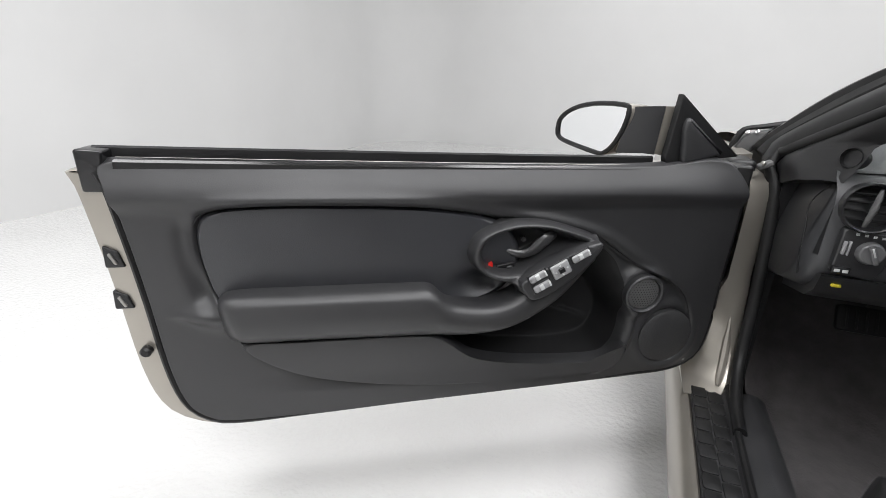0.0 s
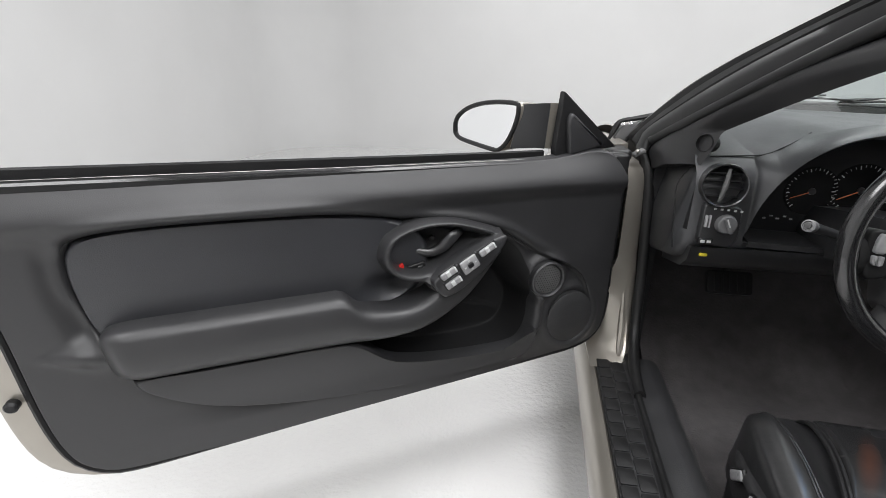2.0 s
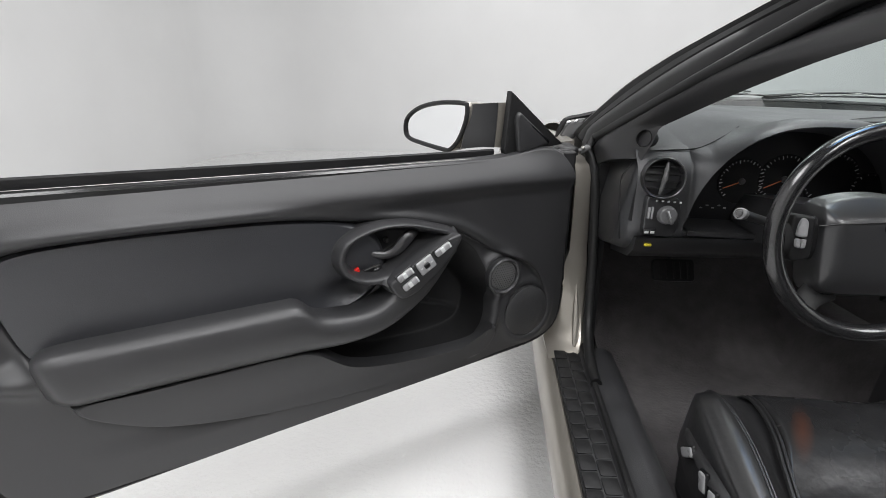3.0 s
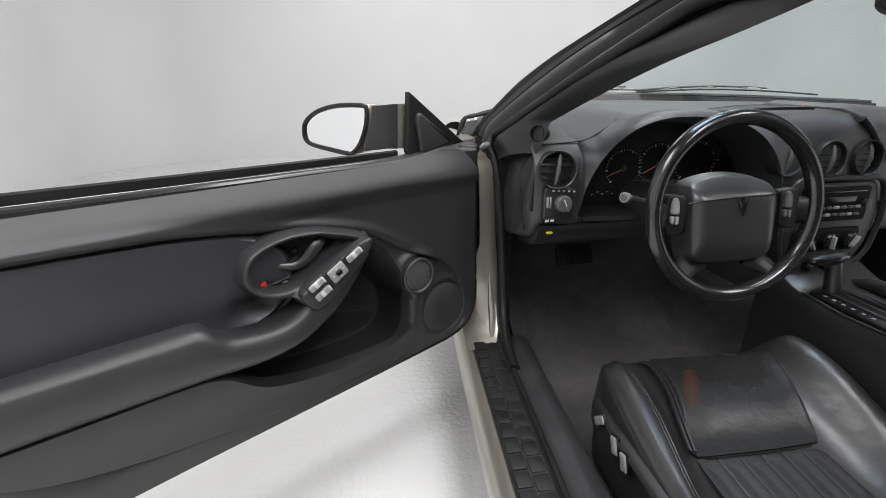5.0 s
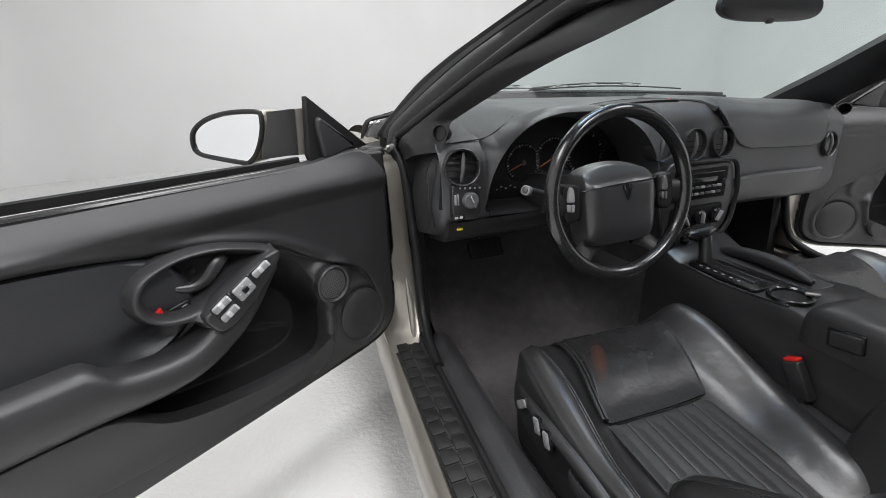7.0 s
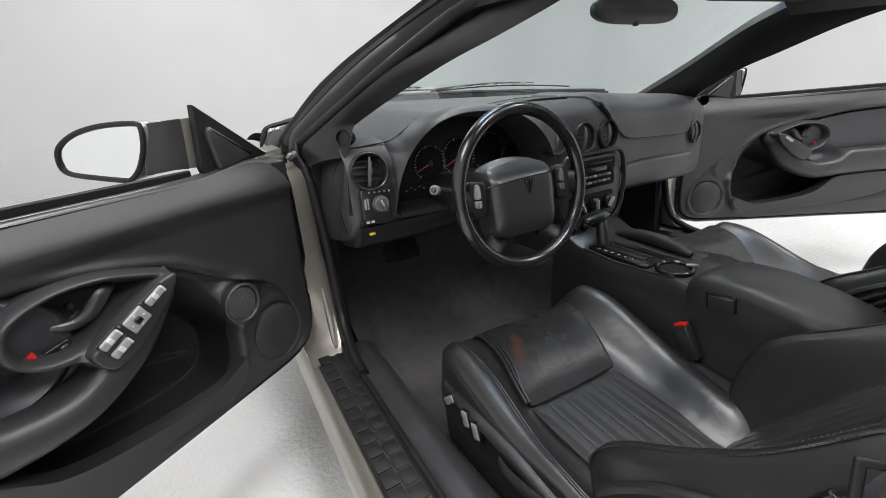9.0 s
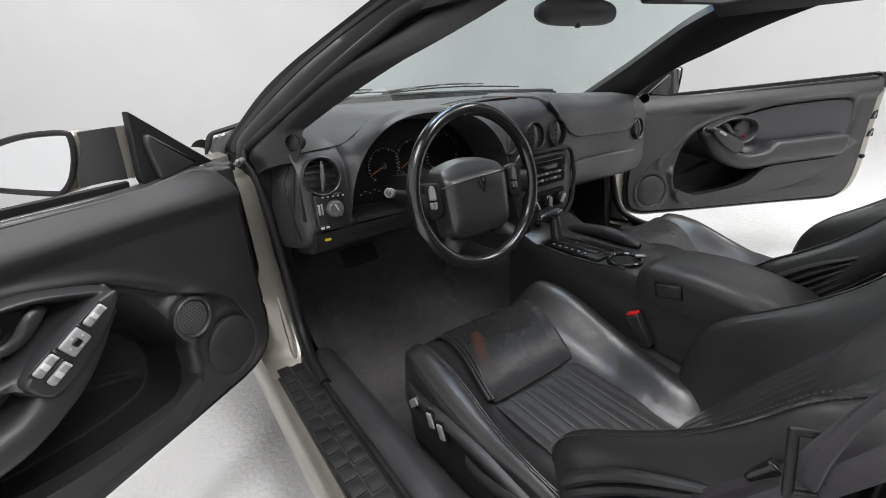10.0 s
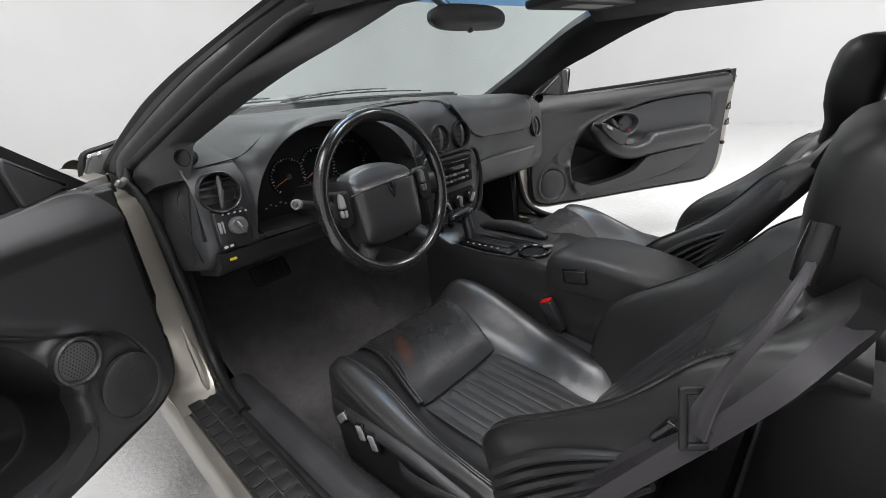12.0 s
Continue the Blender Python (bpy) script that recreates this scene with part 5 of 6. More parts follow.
for sx in (-1, 1):
    pod_ = plate("button_bed", rounded([(sx * 0.104, 0.030), (sx * 0.144, 0.036), (sx * 0.150, -0.01), (sx * 0.140, -0.052), (sx * 0.106, -0.045)], 0.012), 0.03, 0.003, 0.006, RUBBER, sw, "black switch pod", xf=WX, axes="acb")
    bx_ = -0.130 if sx < 0 else 0.116
    hue = SILVER if sx < 0 else GRILLE
    plate("thumb_button", rounded([(bx_ - 0.009, -0.004), (bx_ + 0.009, -0.006), (bx_ + 0.008, 0.022), (bx_, 0.030), (bx_ - 0.006, 0.020)], 0.006), 0.01, -0.004, 0.003, hue, pod_, "grey thumb button", xf=WX, axes="acb")
    plate("thumb_button", rounded([(bx_ - 0.009, -0.008), (bx_ - 0.001, -0.008), (bx_ - 0.001, -0.026), (bx_ - 0.008, -0.022)], 0.003), 0.01, -0.003, 0.002, hue, pod_, xf=WX, axes="acb")
    plate("thumb_button", rounded([(bx_ + 0.001, -0.009), (bx_ + 0.009, -0.009), (bx_ + 0.008, -0.024), (bx_ + 0.001, -0.026)], 0.003), 0.01, -0.003, 0.002, hue, pod_, xf=WX, axes="acb")
tube("pad_crease", curve_pts([(-0.098, 0.006, 0.014), (-0.07, -0.0118, 0.020), (0.0, -0.0136, 0.024), (0.07, -0.0116, 0.026), (0.100, 0.006, 0.030)], 14), 0.0014, DIAL, sw, n=6, xf=WX)
# badge: a plain dart shape
plate("badge", [(0.0, -0.020), (0.011, 0.006), (0.010, 0.014), (0.003, 0.000), (0.002, 0.016), (-0.002, 0.016), (-0.003, 0.000), (-0.010, 0.014), (-0.011, 0.006)], -0.010, -0.0170, 0.0006, GLOSS, sw, "dark pressed badge", xf=WX @ pose(0.004, 0, 0.006), axes="acb")
loft("column_shroud", [[(-0.399 + a * k, y, z0 + b * k) for a, b in ((-0.055, 0.0), (-0.04, 0.04), (0.04, 0.04), (0.055, 0.0), (0.045, -0.045), (-0.045, -0.045))] for y, z0, k in ((0.875, 0.77, 0.95), (0.95, 0.76, 1.05), (1.10, 0.735, 1.25), (1.19, 0.72, 1.3))], PLASTIC, dash, "black column shroud", sharp=50)
stk = tube("indicator_stalk", [(-0.455, 0.985, 0.745), (-0.535, 0.965, 0.772), (-0.562, 0.958, 0.780)], [0.008, 0.009, 0.010], PLASTIC, dash, "black indicator stalk", n=12)
turned("stalk_end", (-0.566, 0.956, 0.782), (-0.75, -0.6, 0.25), [(0.010, -0.010), (0.0115, 0.0), (0.0115, 0.014), (0.009, 0.016), (0.008, 0.013), (0.001, 0.014)], SILVER, stk, "grey stalk end cap", n=20)
turned("stalk_button", (-0.577, 0.947, 0.7855), (-0.75, -0.6, 0.25), [(0.006, 0), (0.0055, 0.004), (0.001, 0.005)], GRILLE, stk, n=14)
tube("key_lever", [(-0.33, 0.93, 0.74), (-0.28, 0.92, 0.735)], 0.010, PLASTIC, dash, n=10)

# ---------------------------------------------------------------- seats
SHIELDS = {}


def seat(name, label, SX, slide, recline, head_y, head_z, puff):
    """A reclined bucket seat; the cushion falls a little towards the console side."""
    tip = Matrix(((1, 0, 0, 0), (0, 1, 0, 0), (-0.045, 0, 1, -0.012), (0, 0, 0, 1)))
    cx = Matrix.Translation((SX, slide, 0)) @ tip
    outl = curve_pts([(-0.258, 0.30), (-0.266, 0.45), (-0.266, 0.62), (-0.262, 0.74), (-0.250, 0.83), (-0.230, 0.890), (-0.195, 0.924), (-0.14, 0.936), (-0.06, 0.944), (0.06, 0.946), (0.15, 0.938), (0.225, 0.900), (0.268, 0.82), (0.275, 0.70), (0.270, 0.60), (0.255, 0.45), (0.245, 0.30), (0.15, 0.27), (-0.15, 0.27)], 170, True)

    def top(p, r):
        x, y = p[:, 0], p[:, 1]
        off = x + 0.208 + 0.035 * sm(0.75, 0.40, y)
        left = 0.032 * np.exp(-(off / np.where(off > 0, 0.036, 0.060)) ** 2) * sm(0.25, 0.40, y) * sm(0.935, 0.82, y)
        right = (0.048 + 0.026 * sm(0.45, 0.78, y)) * np.exp(-((x - 0.222 + 0.05 * sm(0.62, 0.36, y)) / 0.062) ** 2) * sm(0.24, 0.40, y) * sm(0.95, 0.84, y)
        base = 0.352 + 0.060 * sm(0.52, 0.82, y) - 0.012 * sm(0.50, 0.33, y)
        return base + left + right - 0.100 * sm(0.950, 1.0, r) ** 1.6 - 0.010 * sm(0.86, 0.96, r) - 0.030 * sm(0.84, 0.945, y) ** 1.5

    t = pillow(name, outl, ((0, 0.48), (0, 0.70)), top, LEATHER, None, label, 44, cx, back=0.27)
    lead(t, "car seat", "front seats of the car")
    th = np.concatenate([curve_pts([(-0.160, 0.634), (-0.146, 0.690), (-0.126, 0.76), (-0.114, 0.835), (-0.118, 0.890), (-0.10, 0.925)], 22), curve_pts([(-0.085, 0.936), (0.0, 0.950), (0.09, 0.948), (0.145, 0.938)], 16), curve_pts([(0.172, 0.915), (0.182, 0.86), (0.158, 0.76), (0.108, 0.644)], 18), curve_pts([(0.103, 0.638), (0.0, 0.632), (-0.155, 0.630)], 18)])

    def pad(p, r):
        return top(p, 0 * r) - 0.040 * np.exp(-((p[:, 0] - 0.222) / 0.062) ** 2) + puff + 0.011 - (puff + 0.004) * np.maximum(sm(0.80, 1.0, r) ** 2, sm(0.76, 0.65, p[:, 1])) - 0.095 * sm(0.855, 0.955, p[:, 1]) ** 1.4

    pillow("thigh_pad", th, ((-0.03, 0.76), (0.05, 0.76)), pad, STREAKED, t, "smooth black leather thigh pad with a faint tan streak", 30, cx, back=0.27)
    for off in (0.0, 0.009):
        q = th[:24] - np.array((off, 0))
        tube("thigh_piping", [(x, y, z) for (x, y), z in zip(q, pad(q, np.full(len(q), 0.98)) + 0.004)], 0.0040, LEATHER, t, n=6, xf=cx)
    q = th[-17:-1] - np.array((0.0, 0.002))
    tube("pad_seam", [(x, y, z) for (x, y), z in zip(q, top(q, np.zeros(len(q))) + 0.0045)], 0.0016, RUBBER, t, n=6, xf=cx)
    for k in range(6):
        x0 = -0.160 + 0.0440 * k
        rib = rounded([(x0, 0.30), (x0 + 0.0436, 0.30), (x0 + 0.0436, 0.630), (x0, 0.630)], 0.004, 2)
        pillow("ribbed_strip", rib, ((x0 + 0.022, 0.33), (x0 + 0.022, 0.60)), lambda p, r: top(p, 0 * r) - 0.6 * (0.048 * np.exp(-((p[:, 0] - 0.20) / 0.062) ** 2)) + 0.003 - 0.0016 * r ** 6, LEATHER, t, "", 9, cx, back=0.30)
    for sx, pp in ((-1, [(-0.200 - 0.035 * float(sm(0.75, 0.42, y)), y) for y in np.linspace(0.34, 0.83, 24)] + [(-0.196, 0.870), (-0.190, 0.895), (-0.180, 0.912)]), (1, [(0.262, y) for y in np.linspace(0.40, 0.78, 20)] + [(0.250, 0.845), (0.215, 0.900)])):
        for off in (0.0, 0.007):
            q = np.array([(x - sx * off, y - off * 0.6) for x, y in pp])
            tube("seam", [(x, y, z) for (x, y), z in zip(q, top(q, np.full(len(q), 0.86 if sx < 0 else 0.945)) + 0.0010)], 0.0016, LEATHER, t, n=5, xf=cx)
    for sx in (-1, 1):
        sh = rounded([(0.30, 0.225), (0.80, 0.225), (0.870, 0.28), (0.885, 0.325), (0.85, 0.356), (0.70, 0.372), (0.55, 0.366), (0.42, 0.348), (0.30, 0.335)], 0.03)
        shield = plate("side_shield", sh, sx * 0.232, sx * 0.276, 0.014, SILL, t, "black plastic seat side shield", xf=Matrix.Translation((SX, slide, 0)), axes="cab")
        SHIELDS[(SX > 0, sx)] = shield
        for v in shield.data.vertices:
            v.co.x -= sx * 0.055 * float(sm(0.76, 0.92, v.co.y - slide))
    rbox("seat_track", (SX, 0.55 + slide, 0.225), (0.40, 0.50, 0.06), 0.01, RUBBER, t)
    # backrest, built upright and leaned back
    bx = Matrix.Translation((SX, 0.375 + slide, 0.345)) @ pose(0, 0, 0, recline, 0, 0)
    H = [0.0, 0.04, 0.09, 0.15, 0.25, 0.345, 0.44, 0.52, 0.565, 0.585]
    W = [0.240, 0.262, 0.272, 0.276, 0.275, 0.273, 0.268, 0.256, 0.234, 0.200]
    B = [0.075, 0.105, 0.122, 0.118, 0.078, 0.050, 0.042, 0.040, 0.022, 0.0]
    hh = np.concatenate([np.linspace(0, 0.50, 34), np.linspace(0.515, 0.585, 9)])

    def at_h(h, row):
        """The backrest's width or bolster at height h, eased between the stations."""
        return float(np.mean(np.interp(h + np.linspace(-0.04, 0.04, 11) * min(1, h / 0.04, (0.586 - h) / 0.04), H, row)))

    rings = []
    for h in hh:
        w, b = at_h(h, W), at_h(h, B)
        th_ = 0.030 if SX < 0 else 0.048
        e = float(sm(0.44, 0.585, h))
        sec = []
        for f in np.linspace(-1, 1, 45):
            bol = math.exp(-((abs(f) - 0.83) / 0.16) ** 2)
            yy = b * bol - 0.012 - 0.010 * math.exp(-((abs(f) - 0.56) / 0.05) ** 2)
            yy -= 0.030 * (max(0, abs(f) - 0.88) / 0.12) ** 1.5
            sec.append((f * w, yy * (1 - e) - 0.010 * e, h))
        for f in np.linspace(1, -1, 15):
            sec.append((f * w * 0.95, -th_ - 0.006, h))
        rings.append(sec)
    dk = th_ / 0.048
    loft("backrest", rings, LEATHER, t, "black leather backrest with deep side bolsters", xf=bx, sharp=70)
    hs = np.linspace(0.02, 0.52, 26)
    sec = []
    for h in hs:
        w = at_h(h, W) - 0.002 - 0.02 * float(sm(0.42, 0.52, h))
        sec.append([(sx * w + sx * a, b * dk, h) for sx, a, b in ((-1, -0.002, 0.0), (-1, 0.005, -0.010), (-1, 0.004, -0.038), (-1, -0.008, -0.050), (-1, -0.06, -0.058), (1, -0.06, -0.058), (1, -0.008, -0.050), (1, 0.004, -0.038), (1, 0.005, -0.010), (1, -0.002, 0.0), (1, -0.02, -0.02), (-1, -0.02, -0.02))])
    loft("back_shell", sec, SHELL, t, "grey-black moulded seat back shell", xf=bx, sharp=50)
    for k in range(7):
        x0 = -0.126 + 0.036 * k
        rib = rounded([(x0, 0.03), (x0 + 0.0355, 0.03), (x0 + 0.0355, 0.36), (x0, 0.36)], 0.004, 2)
        pillow("ribbed_strip", rib, ((x0 + 0.018, 0.06), (x0 + 0.018, 0.33)), lambda p, r: -0.008 - 0.003 * r ** 6, LEATHER, t, "", 7, bx, back=-0.03, plane=lambda a, b, c: (a, c, b))
    pillow("shoulder_pad", curve_pts([(-0.135, 0.37), (0.135, 0.37), (0.145, 0.46), (0.10, 0.54), (-0.10, 0.54), (-0.145, 0.46)], 60, True), ((-0.05, 0.45), (0.05, 0.45)), lambda p, r: 0.004 - 0.022 * sm(0.85, 1, r), LEATHER, t, "", 14, bx, back=-0.04,
           plane=lambda a, b, c: (a, c, b))
    for sx in (-1, 1):
        hs = np.linspace(0.03, 0.50, 80)
        q = [(sx * at_h(h, W) * 0.86, (at_h(h, B) * 0.965 - 0.0105) * (1 - float(sm(0.44, 0.585, h))) - 0.009 * float(sm(0.44, 0.585, h)), h) for h in hs]
        tube("bolster_seam", q, 0.0020, LEATHER, t, n=5, xf=bx)
        # pleated outer cheek gathering towards a button
        for k in range(6):
            f = k / 5
            a, b = np.array((0.105 - 0.115 * f, 0.056 - 0.070 * f)), np.array((0.325, -0.006 - 0.040 * f))
            path = []
            for u in np.linspace(0, 1, 16):
                h, n = a + (b - a) * u + np.array((0.0, 0.018 * math.sin(u * math.pi) * (1 - f)))
                path.append((sx * (at_h(max(h, 0), W) * 0.985 - 0.004 + 0.006 * math.sin(u * math.pi)), n, h))
            tube("side_pleat", path, [0.016 - 0.010 * u for u in np.linspace(0, 1, 16)], LEATHER, t, n=8, xf=bx, flat=0.7, up=(1, 0, 0))
        if SX > 0 or sx > 0:
            continue
        # stitching, button and clip on the driver's door side
        st_v, st_f = [], []
        for i in range(4, 78):
            for lane in (0.012, -0.012):
                a = Vector(q[i]) + Vector((sx * lane * 0.8, 0.0022, 0))
                k = len(st_v)
                st_v += [a + Vector(o) for o in ((-0.0009, 0, -0.0018), (0.0009, 0, -0.0018), (0.0009, 0, 0.0018), (-0.0009, 0, 0.0018), (0, 0.0008, 0))]
                st_f += [(k, k + 1, k + 4), (k + 1, k + 2, k + 4), (k + 2, k + 3, k + 4), (k + 3, k, k + 4)]
        tagged(mk("stitching", st_v, st_f, GRILLE, t, "grey double stitching", bx), kind="stuff")
        turned("cheek_button", bx @ Vector((sx * 0.270, -0.018, 0.345)), (sx, 0, 0), [(0.009, -0.01), (0.009, 0.003), (0.006, 0.006), (0.001, 0.007)], PLASTIC, t, n=16)
        rbox("cheek_clip", (sx * 0.266, -0.004, 0.395), (0.012, 0.018, 0.036), 0.003, GLOSS, t, rot=(-8, 0, 0), xf=bx)
    # headrest
    hx = Matrix.Translation((SX, head_y - 0.055, head_z)) @ pose(0, 0, 0, 4, 0, 0)
    rings = []
    for z, wx, wy, oy in ((-0.10, 0.055, 0.026, 0.020), (-0.07, 0.075, 0.032, 0.012), (-0.045, 0.092, 0.038, 0.004), (-0.02, 0.112, 0.044, -0.002), (0.015, 0.128, 0.052, 0.0), (0.06, 0.134, 0.055, 0.002), (0.10, 0.133, 0.055, 0.0), (0.130, 0.126, 0.051, -0.002), (0.148, 0.112, 0.042, -0.005), (0.158, 0.085, 0.028, -0.008), (0.162, 0.03, 0.010, -0.010)):
        rings.append([(wx * math.copysign(abs(math.cos(a)) ** 0.5, math.cos(a)), oy + wy * math.copysign(abs(math.sin(a)) ** 0.55, math.sin(a)), z) for a in np.linspace(0, 2 * math.pi, 40, endpoint=False)])
    loft("headrest", rings, HEADREST, t, "black leather headrest", xf=hx, sharp=70)
    for x in (-0.05, 0.05):
        tube("headrest_post", [(x, -0.01, -0.07), (x, 0, 0.02)], 0.006, CHROME, t, n=10, xf=hx)
    return t


seat("front_seat", "black leather driver's bucket seat, reclined", -0.400, 0.0, 37, 0.075, 0.785, 0.008)
seat("front_seat", "black leather passenger's bucket seat, reclined", 0.400, 0.06, 36, 0.125, 0.850, 0.045)
# switches on the driver's seat shield
shd = SHIELDS[(False, -1)]
for y, z, w, h, rot in ((0.782, 0.342, 0.042, 0.020, -42), (0.702, 0.350, 0.020, 0.036, -20), (0.665, 0.344, 0.020, 0.036, -20)):
    x = -0.674 + 0.012 * float(sm(0.74, 0.80, y))
    rbox("switch_bed", (x, y, z), (0.008, w * 1.05 + 0.006, h + 0.006), 0.003, DIAL, shd, rot=(rot, 0, 0))
    rbox("seat_switch", (x - 0.001, y, z), (0.013, w * 1.05, h), 0.004, SILVER, shd, "grey seat switch", rot=(rot, 0, 0))
tube("recline_lever", curve_pts([(-0.682, 0.580, 0.350), (-0.692, 0.555, 0.348), (-0.696, 0.51, 0.354), (-0.696, 0.46, 0.366), (-0.690, 0.42, 0.374)], 14), [0.004, 0.010, 0.014, 0.015, 0.015, 0.015, 0.015, 0.015, 0.014, 0.014, 0.013, 0.012, 0.011, 0.008], PLASTIC, shd, "black recline lever", flat=0.45, n=12)
tube("lever_recess", [(-0.6775, 0.575, 0.338), (-0.6785, 0.54, 0.330), (-0.6775, 0.505, 0.336)], [0.004, 0.010, 0.004], DIAL, shd, n=10, flat=0.4)

# ---------------------------------------------------------------- centre console
sec = []
for y, zt, w in ((1.02, 0.585, 0.125), (0.93, 0.546, 0.125), (0.90, 0.538, 0.124), (0.80, 0.530, 0.122), (0.70, 0.533, 0.120), (0.63, 0.541, 0.119), (0.575, 0.535, 0.118), (0.40, 0.505, 0.118), (0.12, 0.47, 0.118), (-0.05, 0.44, 0.116)):
    sec.append([(-w - 0.012, y, 0.20), (-w, y, zt - 0.05), (-w + 0.001, y, zt - 0.006), (-w + 0.006, y, zt), (0, y, zt + 0.003), (w - 0.006, y, zt), (w - 0.001, y, zt - 0.006), (w, y, zt - 0.05), (w + 0.012, y, 0.20)])
con = loft("centre_console", sec, PLASTIC, None, "black grained centre console between the front seats", sharp=50)
lead(con, "centre console")
ld = []
for y, zt, k in ((0.596, 0.540, 0.90), (0.588, 0.556, 0.97), (0.55, 0.572, 1.0), (0.46, 0.576, 1.0), (0.37, 0.564, 0.98), (0.30, 0.548, 0.95), (0.262, 0.530, 0.88), (0.246, 0.50, 0.75)):
    ld.append([(-0.124 * k, y, 0.48), (-0.124 * k, y, zt - 0.030), (-0.119 * k, y, zt - 0.012), (-0.102 * k, y, zt - 0.002), (-0.07 * k, y, zt), (0, y, zt - 0.004), (0.07 * k, y, zt - 0.014), (0.102 * k, y, zt - 0.030), (0.118 * k, y, zt - 0.050), (0.118 * k, y, 0.47)])
arm_lid = loft("armrest_lid", ld, VINYL, con, "smooth black armrest lid", sharp=60)
rbox("lid_latch", (-0.123, 0.507, 0.526), (0.008, 0.066, 0.040), 0.010, GLOSS, arm_lid, "gloss black lid latch", rot=(-8, 0, 0))
rbox("latch_tab", (-0.125, 0.506, 0.523), (0.008, 0.056, 0.034), 0.008, VINYL, arm_lid, rot=(-8, 0, 0))
cup = turned("cup_holder", (-0.070, 0.653, 0.534), (0, 0, 1), [(0.044, -0.004), (0.046, 0.010), (0.045, 0.015), (0.041, 0.017), (0.037, 0.014), (0.036, 0.008), (0.001, 0.008)], GLOSS, con, "dark grey glossy cup holder ring", n=40)
# flat black disc painting the shade of an open well
turned("cup_well_shade", (-0.070, 0.653, 0.5425), (0, 0, 1), [(0.0355, 0), (0.034, 0.0012), (0.001, 0.0012)], DIAL, cup)
rbox("cup_clip", (-0.034, 0.632, 0.551), (0.012, 0.028, 0.008), 0.003, GROMMET, cup, "grey cup clip", rot=(0, 0, 35))
tube("edge_bead", [(-0.118, 0.905, 0.5395), (-0.116, 0.80, 0.5315), (-0.114, 0.70, 0.5345), (-0.113, 0.625, 0.5425)], 0.003, PLASTIC, con, n=8)
gate = plate("shift_gate", rounded([(-0.108, 0.708), (-0.014, 0.708), (-0.014, 0.902), (-0.108, 0.902)], 0.015), 0.515, 0.5425, 0.004, GLOSS, con, "gloss black shift gate")
rbox("gate_slot", (-0.060, 0.812, 0.5425), (0.020, 0.150, 0.004), 0.001, DIAL, gate)
rbox("gate_rail", (-0.046, 0.812, 0.5435), (0.005, 0.156, 0.006), 0.002, PLASTIC, gate)
rbox("gate_rail", (-0.074, 0.812, 0.5435), (0.005, 0.156, 0.006), 0.002, PLASTIC, gate)
for i in range(6):
    rbox("gate_mark", (-0.092, 0.870 - 0.022 * i, 0.5425), (0.006, 0.007, 0.002), 0, SILVER, gate)
loft("shift_lever", [[(-0.058 + a * w, y + b * w * 1.25, z) for a, b in ((math.cos(q), math.sin(q)) for q in np.linspace(0, 2 * math.pi, 14, endpoint=False))] for y, z, w in ((0.885, 0.525, 0.016), (0.890, 0.56, 0.015), (0.897, 0.60, 0.014), (0.900, 0.618, 0.013))], PLASTIC, con, "black shift lever")
loft("shift_knob", [[(-0.074 + a * w * 1.25, 0.905 + b * w * 0.62, z + 0.12 * a * w) for a, b in ((math.cos(q), math.sin(q)) for q in np.linspace(0, 2 * math.pi, 18, endpoint=False))] for z, w in ((0.606, 0.014), (0.613, 0.034), (0.624, 0.042), (0.633, 0.040), (0.638, 0.028), (0.640, 0.008))], WORN, con, "black shift knob")
hb = curve_pts([(0.050, 0.935, 0.530), (0.048, 0.88, 0.552), (0.044, 0.80, 0.560), (0.038, 0.72, 0.556), (0.034, 0.675, 0.548)], 12)
tube("handbrake", hb, [0.015, 0.017, 0.017, 0.017, 0.018, 0.018, 0.019, 0.019, 0.019, 0.018, 0.015, 0.007], VINYL, con, "black handbrake lever", n=14)
plate("brake_tray", rounded([(0.004, 0.655), (0.090, 0.655), (0.095, 0.93), (0.008, 0.93)], 0.02), 0.515, 0.5405, 0.004, VINYL, con, "black handbrake surround")
# ---------------------------------------------------------------- belts and mirror
bk = rbox("belt_buckle", (-0.136, 0.560, 0.404), (0.022, 0.038, 0.085), 0.005, PLASTIC, None, "black seat belt buckle with red release button", rot=(-27, -6, 0))
lead(bk, "belt buckle")
rbox("release_button", (-0.138, 0.580, 0.4445), (0.017, 0.032, 0.008), 0.003, RED, bk, "red release button", rot=(-27, -6, 0))
tube("buckle_stem", [(-0.128, 0.500, 0.27), (-0.133, 0.545, 0.37)], 0.011, RUBBER, bk, n=8, flat=1.6)

def strap(name, path, w0, w1, parent, label="", face=(0.8, 0.1, -0.6)):
    """Webbing that narrows from w0 to w1 as it turns edge-on."""
    p = [Vector(q) for q in curve_pts(path, 26)]
    rings = []
    for i, q in enumerate(p):
        t = (p[min(i + 1, 25)] - p[max(i - 1, 0)]).normalized()
        side = t.cross(Vector(face)).normalized()
        top = side.cross(t) * 0.0009
        w = w0 + (w1 - w0) * float(sm(0, 0.7, i / 25))
        rings.append([q + side * w * f + top * g * (1 + 1.5 * abs(f)) for f, g in ((-1, -1), (-0.5, -1), (0, -1.6), (0.5, -1), (1, -1), (1, 1), (0.5, 1), (0, 0.4), (-0.5, 1), (-1, 1))])
    return loft(name, rings, BELT, parent, label)


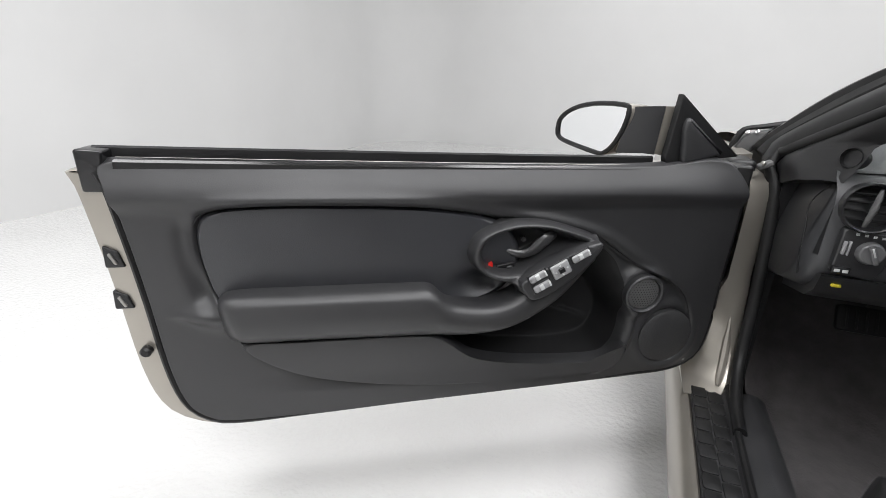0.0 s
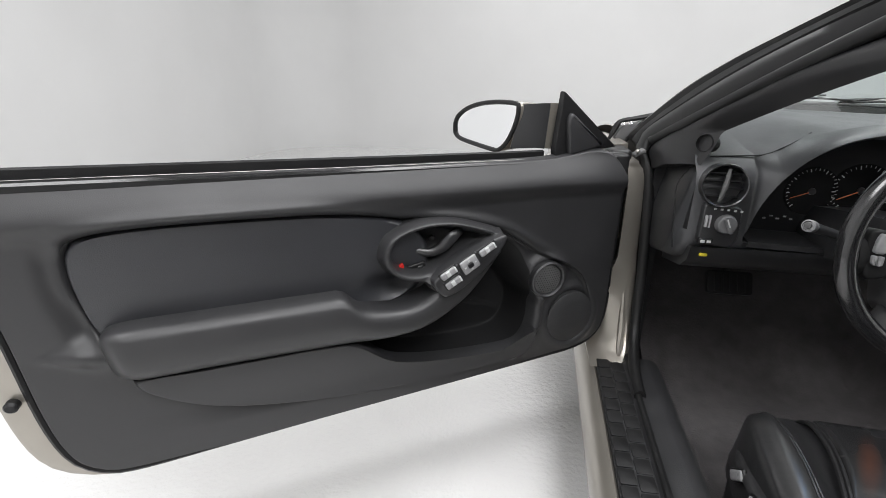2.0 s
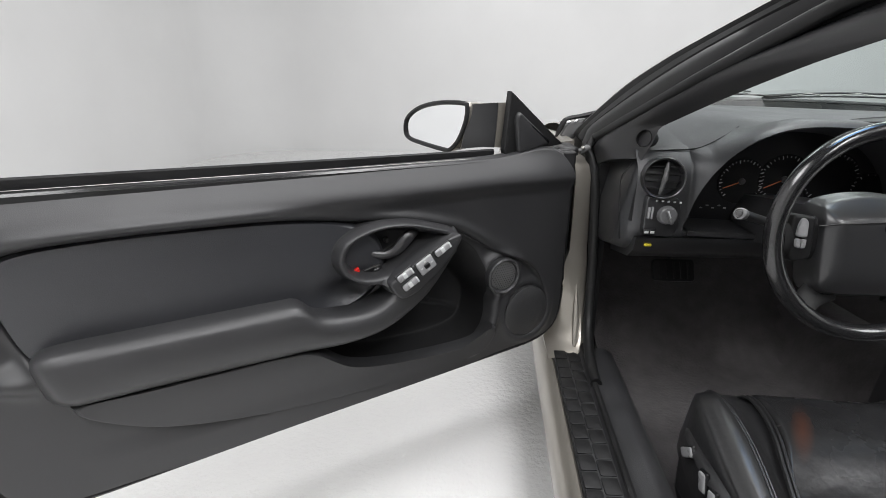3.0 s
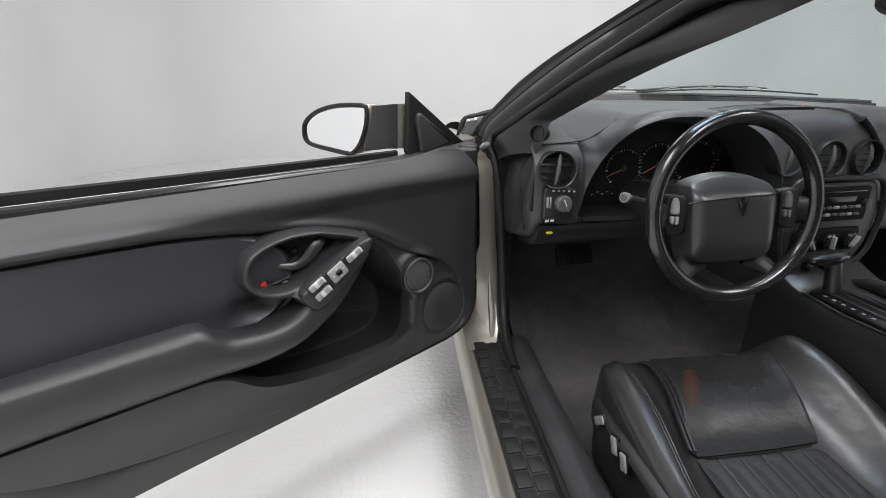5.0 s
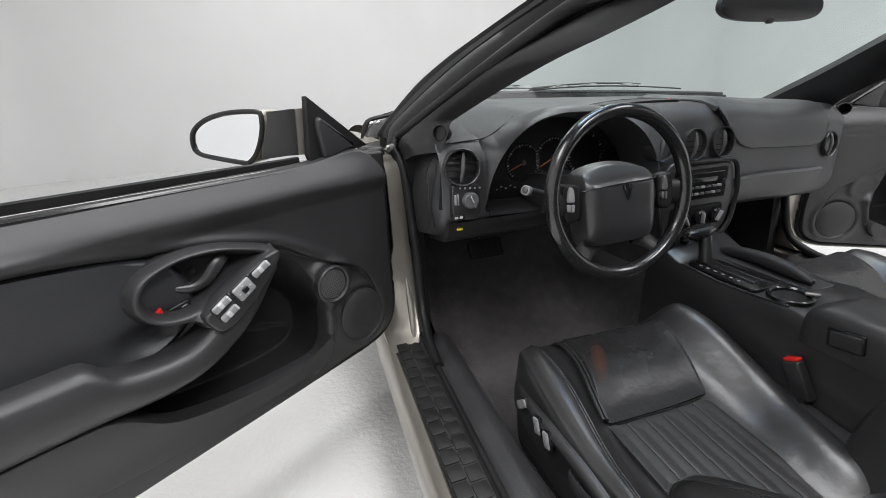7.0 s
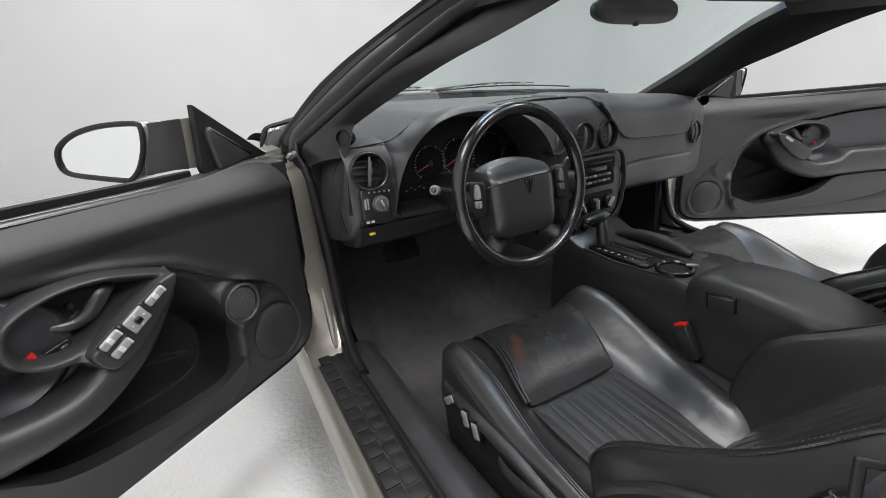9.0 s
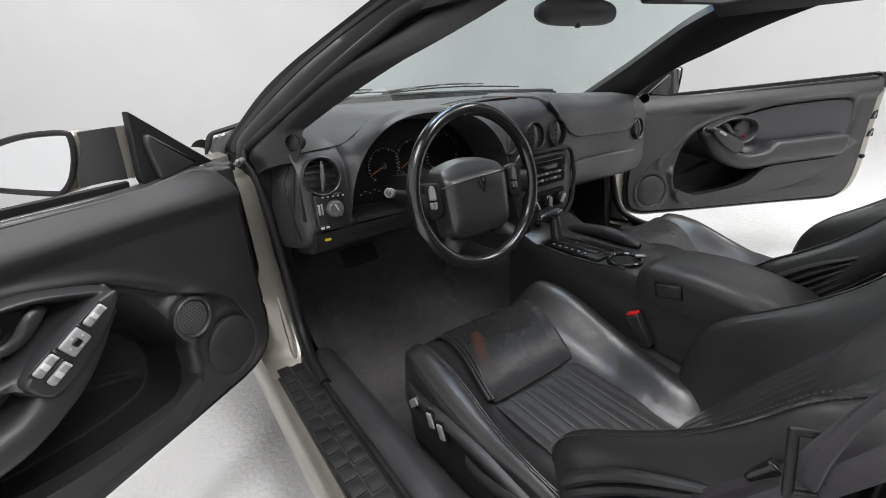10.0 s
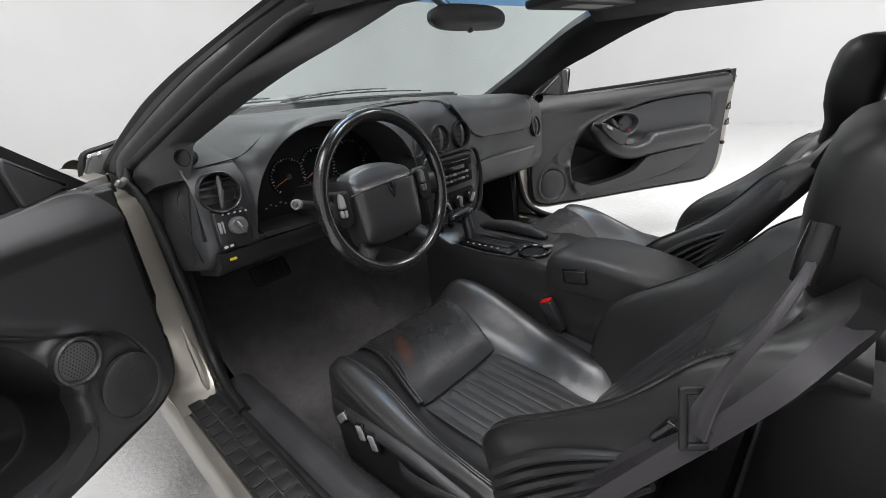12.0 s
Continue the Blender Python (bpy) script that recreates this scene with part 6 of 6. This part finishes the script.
sb = strap("seat_belt", [(-0.702, 0.108, 0.706), (-0.702, 0.100, 0.735), (-0.700, 0.084, 0.778), (-0.690, 0.068, 0.815), (-0.668, 0.056, 0.843), (-0.635, 0.051, 0.850)], 0.0062, 0.0032, None, "grey webbing seat belt hanging beside the seat")
lead(sb, "seat belt")
strap("belt_fold", [(-0.706, 0.098, 0.704), (-0.705, 0.093, 0.738), (-0.702, 0.081, 0.781), (-0.691, 0.064, 0.818), (-0.668, 0.053, 0.845), (-0.635, 0.050, 0.852)], 0.0055, 0.0030, sb, "", (0.7, -0.2, -0.6))
strap("lower_webbing", [(-0.6, 0.011, 0.791), (-0.635, 0.022, 0.792), (-0.672, 0.035, 0.787), (-0.692, 0.051, 0.767), (-0.7, 0.079, 0.725), (-0.702, 0.114, 0.671), (-0.702, 0.187, 0.56), (-0.7, 0.23, 0.49)], 0.010, 0.009, sb, "", (-0.75, 0.0, 0.55))
LX = Matrix.Translation((-0.704, 0.101, 0.722)) @ pose(0, 0, 0, 78, 0, -52)
for a, b, w, h in ((-0.0125, 0.0, 0.008, 0.060), (0.0125, 0.0, 0.006, 0.060), (0.0, -0.0265, 0.029, 0.007), (0.0, 0.0265, 0.029, 0.008)):
    rbox("latch_plate", (a, b, 0.0), (w, h, 0.006), 0.0025, RUBBER, sb, "black belt latch plate", xf=LX)
tube("belt_guide", [(-0.615, 0.047, 0.880), (-0.622, 0.050, 0.856), (-0.628, 0.053, 0.832)], [0.010, 0.012, 0.010], GLOSS, sb, "gloss black shoulder belt guide", n=14)

rv = loft("rear_view_mirror", [[(-0.022 + a * w, y, 1.152 + b * h) for a, b in zip(*(lambda q: (np.sign(np.cos(q)) * np.abs(np.cos(q)) ** 0.6, np.sign(np.sin(q)) * np.abs(np.sin(q)) ** 0.8))(np.linspace(0, 2 * math.pi, 36, endpoint=False)))] for y, w, h in ((0.848, 0.145, 0.026), (0.852, 0.155, 0.032), (0.87, 0.150, 0.030), (0.90, 0.09, 0.020))], PILLAR, None, "black rear-view mirror hanging at the windscreen")
lead(rv, "rear-view mirror")
tube("mirror_stem", [(-0.03, 0.89, 1.165), (-0.03, 0.94, 1.20), (-0.03, 0.99, 1.235)], 0.012, PLASTIC, rv, n=10)
rbox("tilt_tab", (-0.03, 0.852, 1.122), (0.014, 0.012, 0.012), 0.003, PLASTIC, rv)
sv = plate("sun_visor", rounded([(0.06, 0.640), (0.56, 0.600), (0.58, 0.735), (0.10, 0.775)], 0.03), 1.178, 1.160, 0.008, VINYL, None, "black sun visor folded up under the header")
lead(sv, "sun visor")
plate("visor_label", [(0.20, 0.665), (0.40, 0.650), (0.405, 0.700), (0.205, 0.715)], 1.162, 1.158, 0.0005, MARK, sv, "pale warning label")
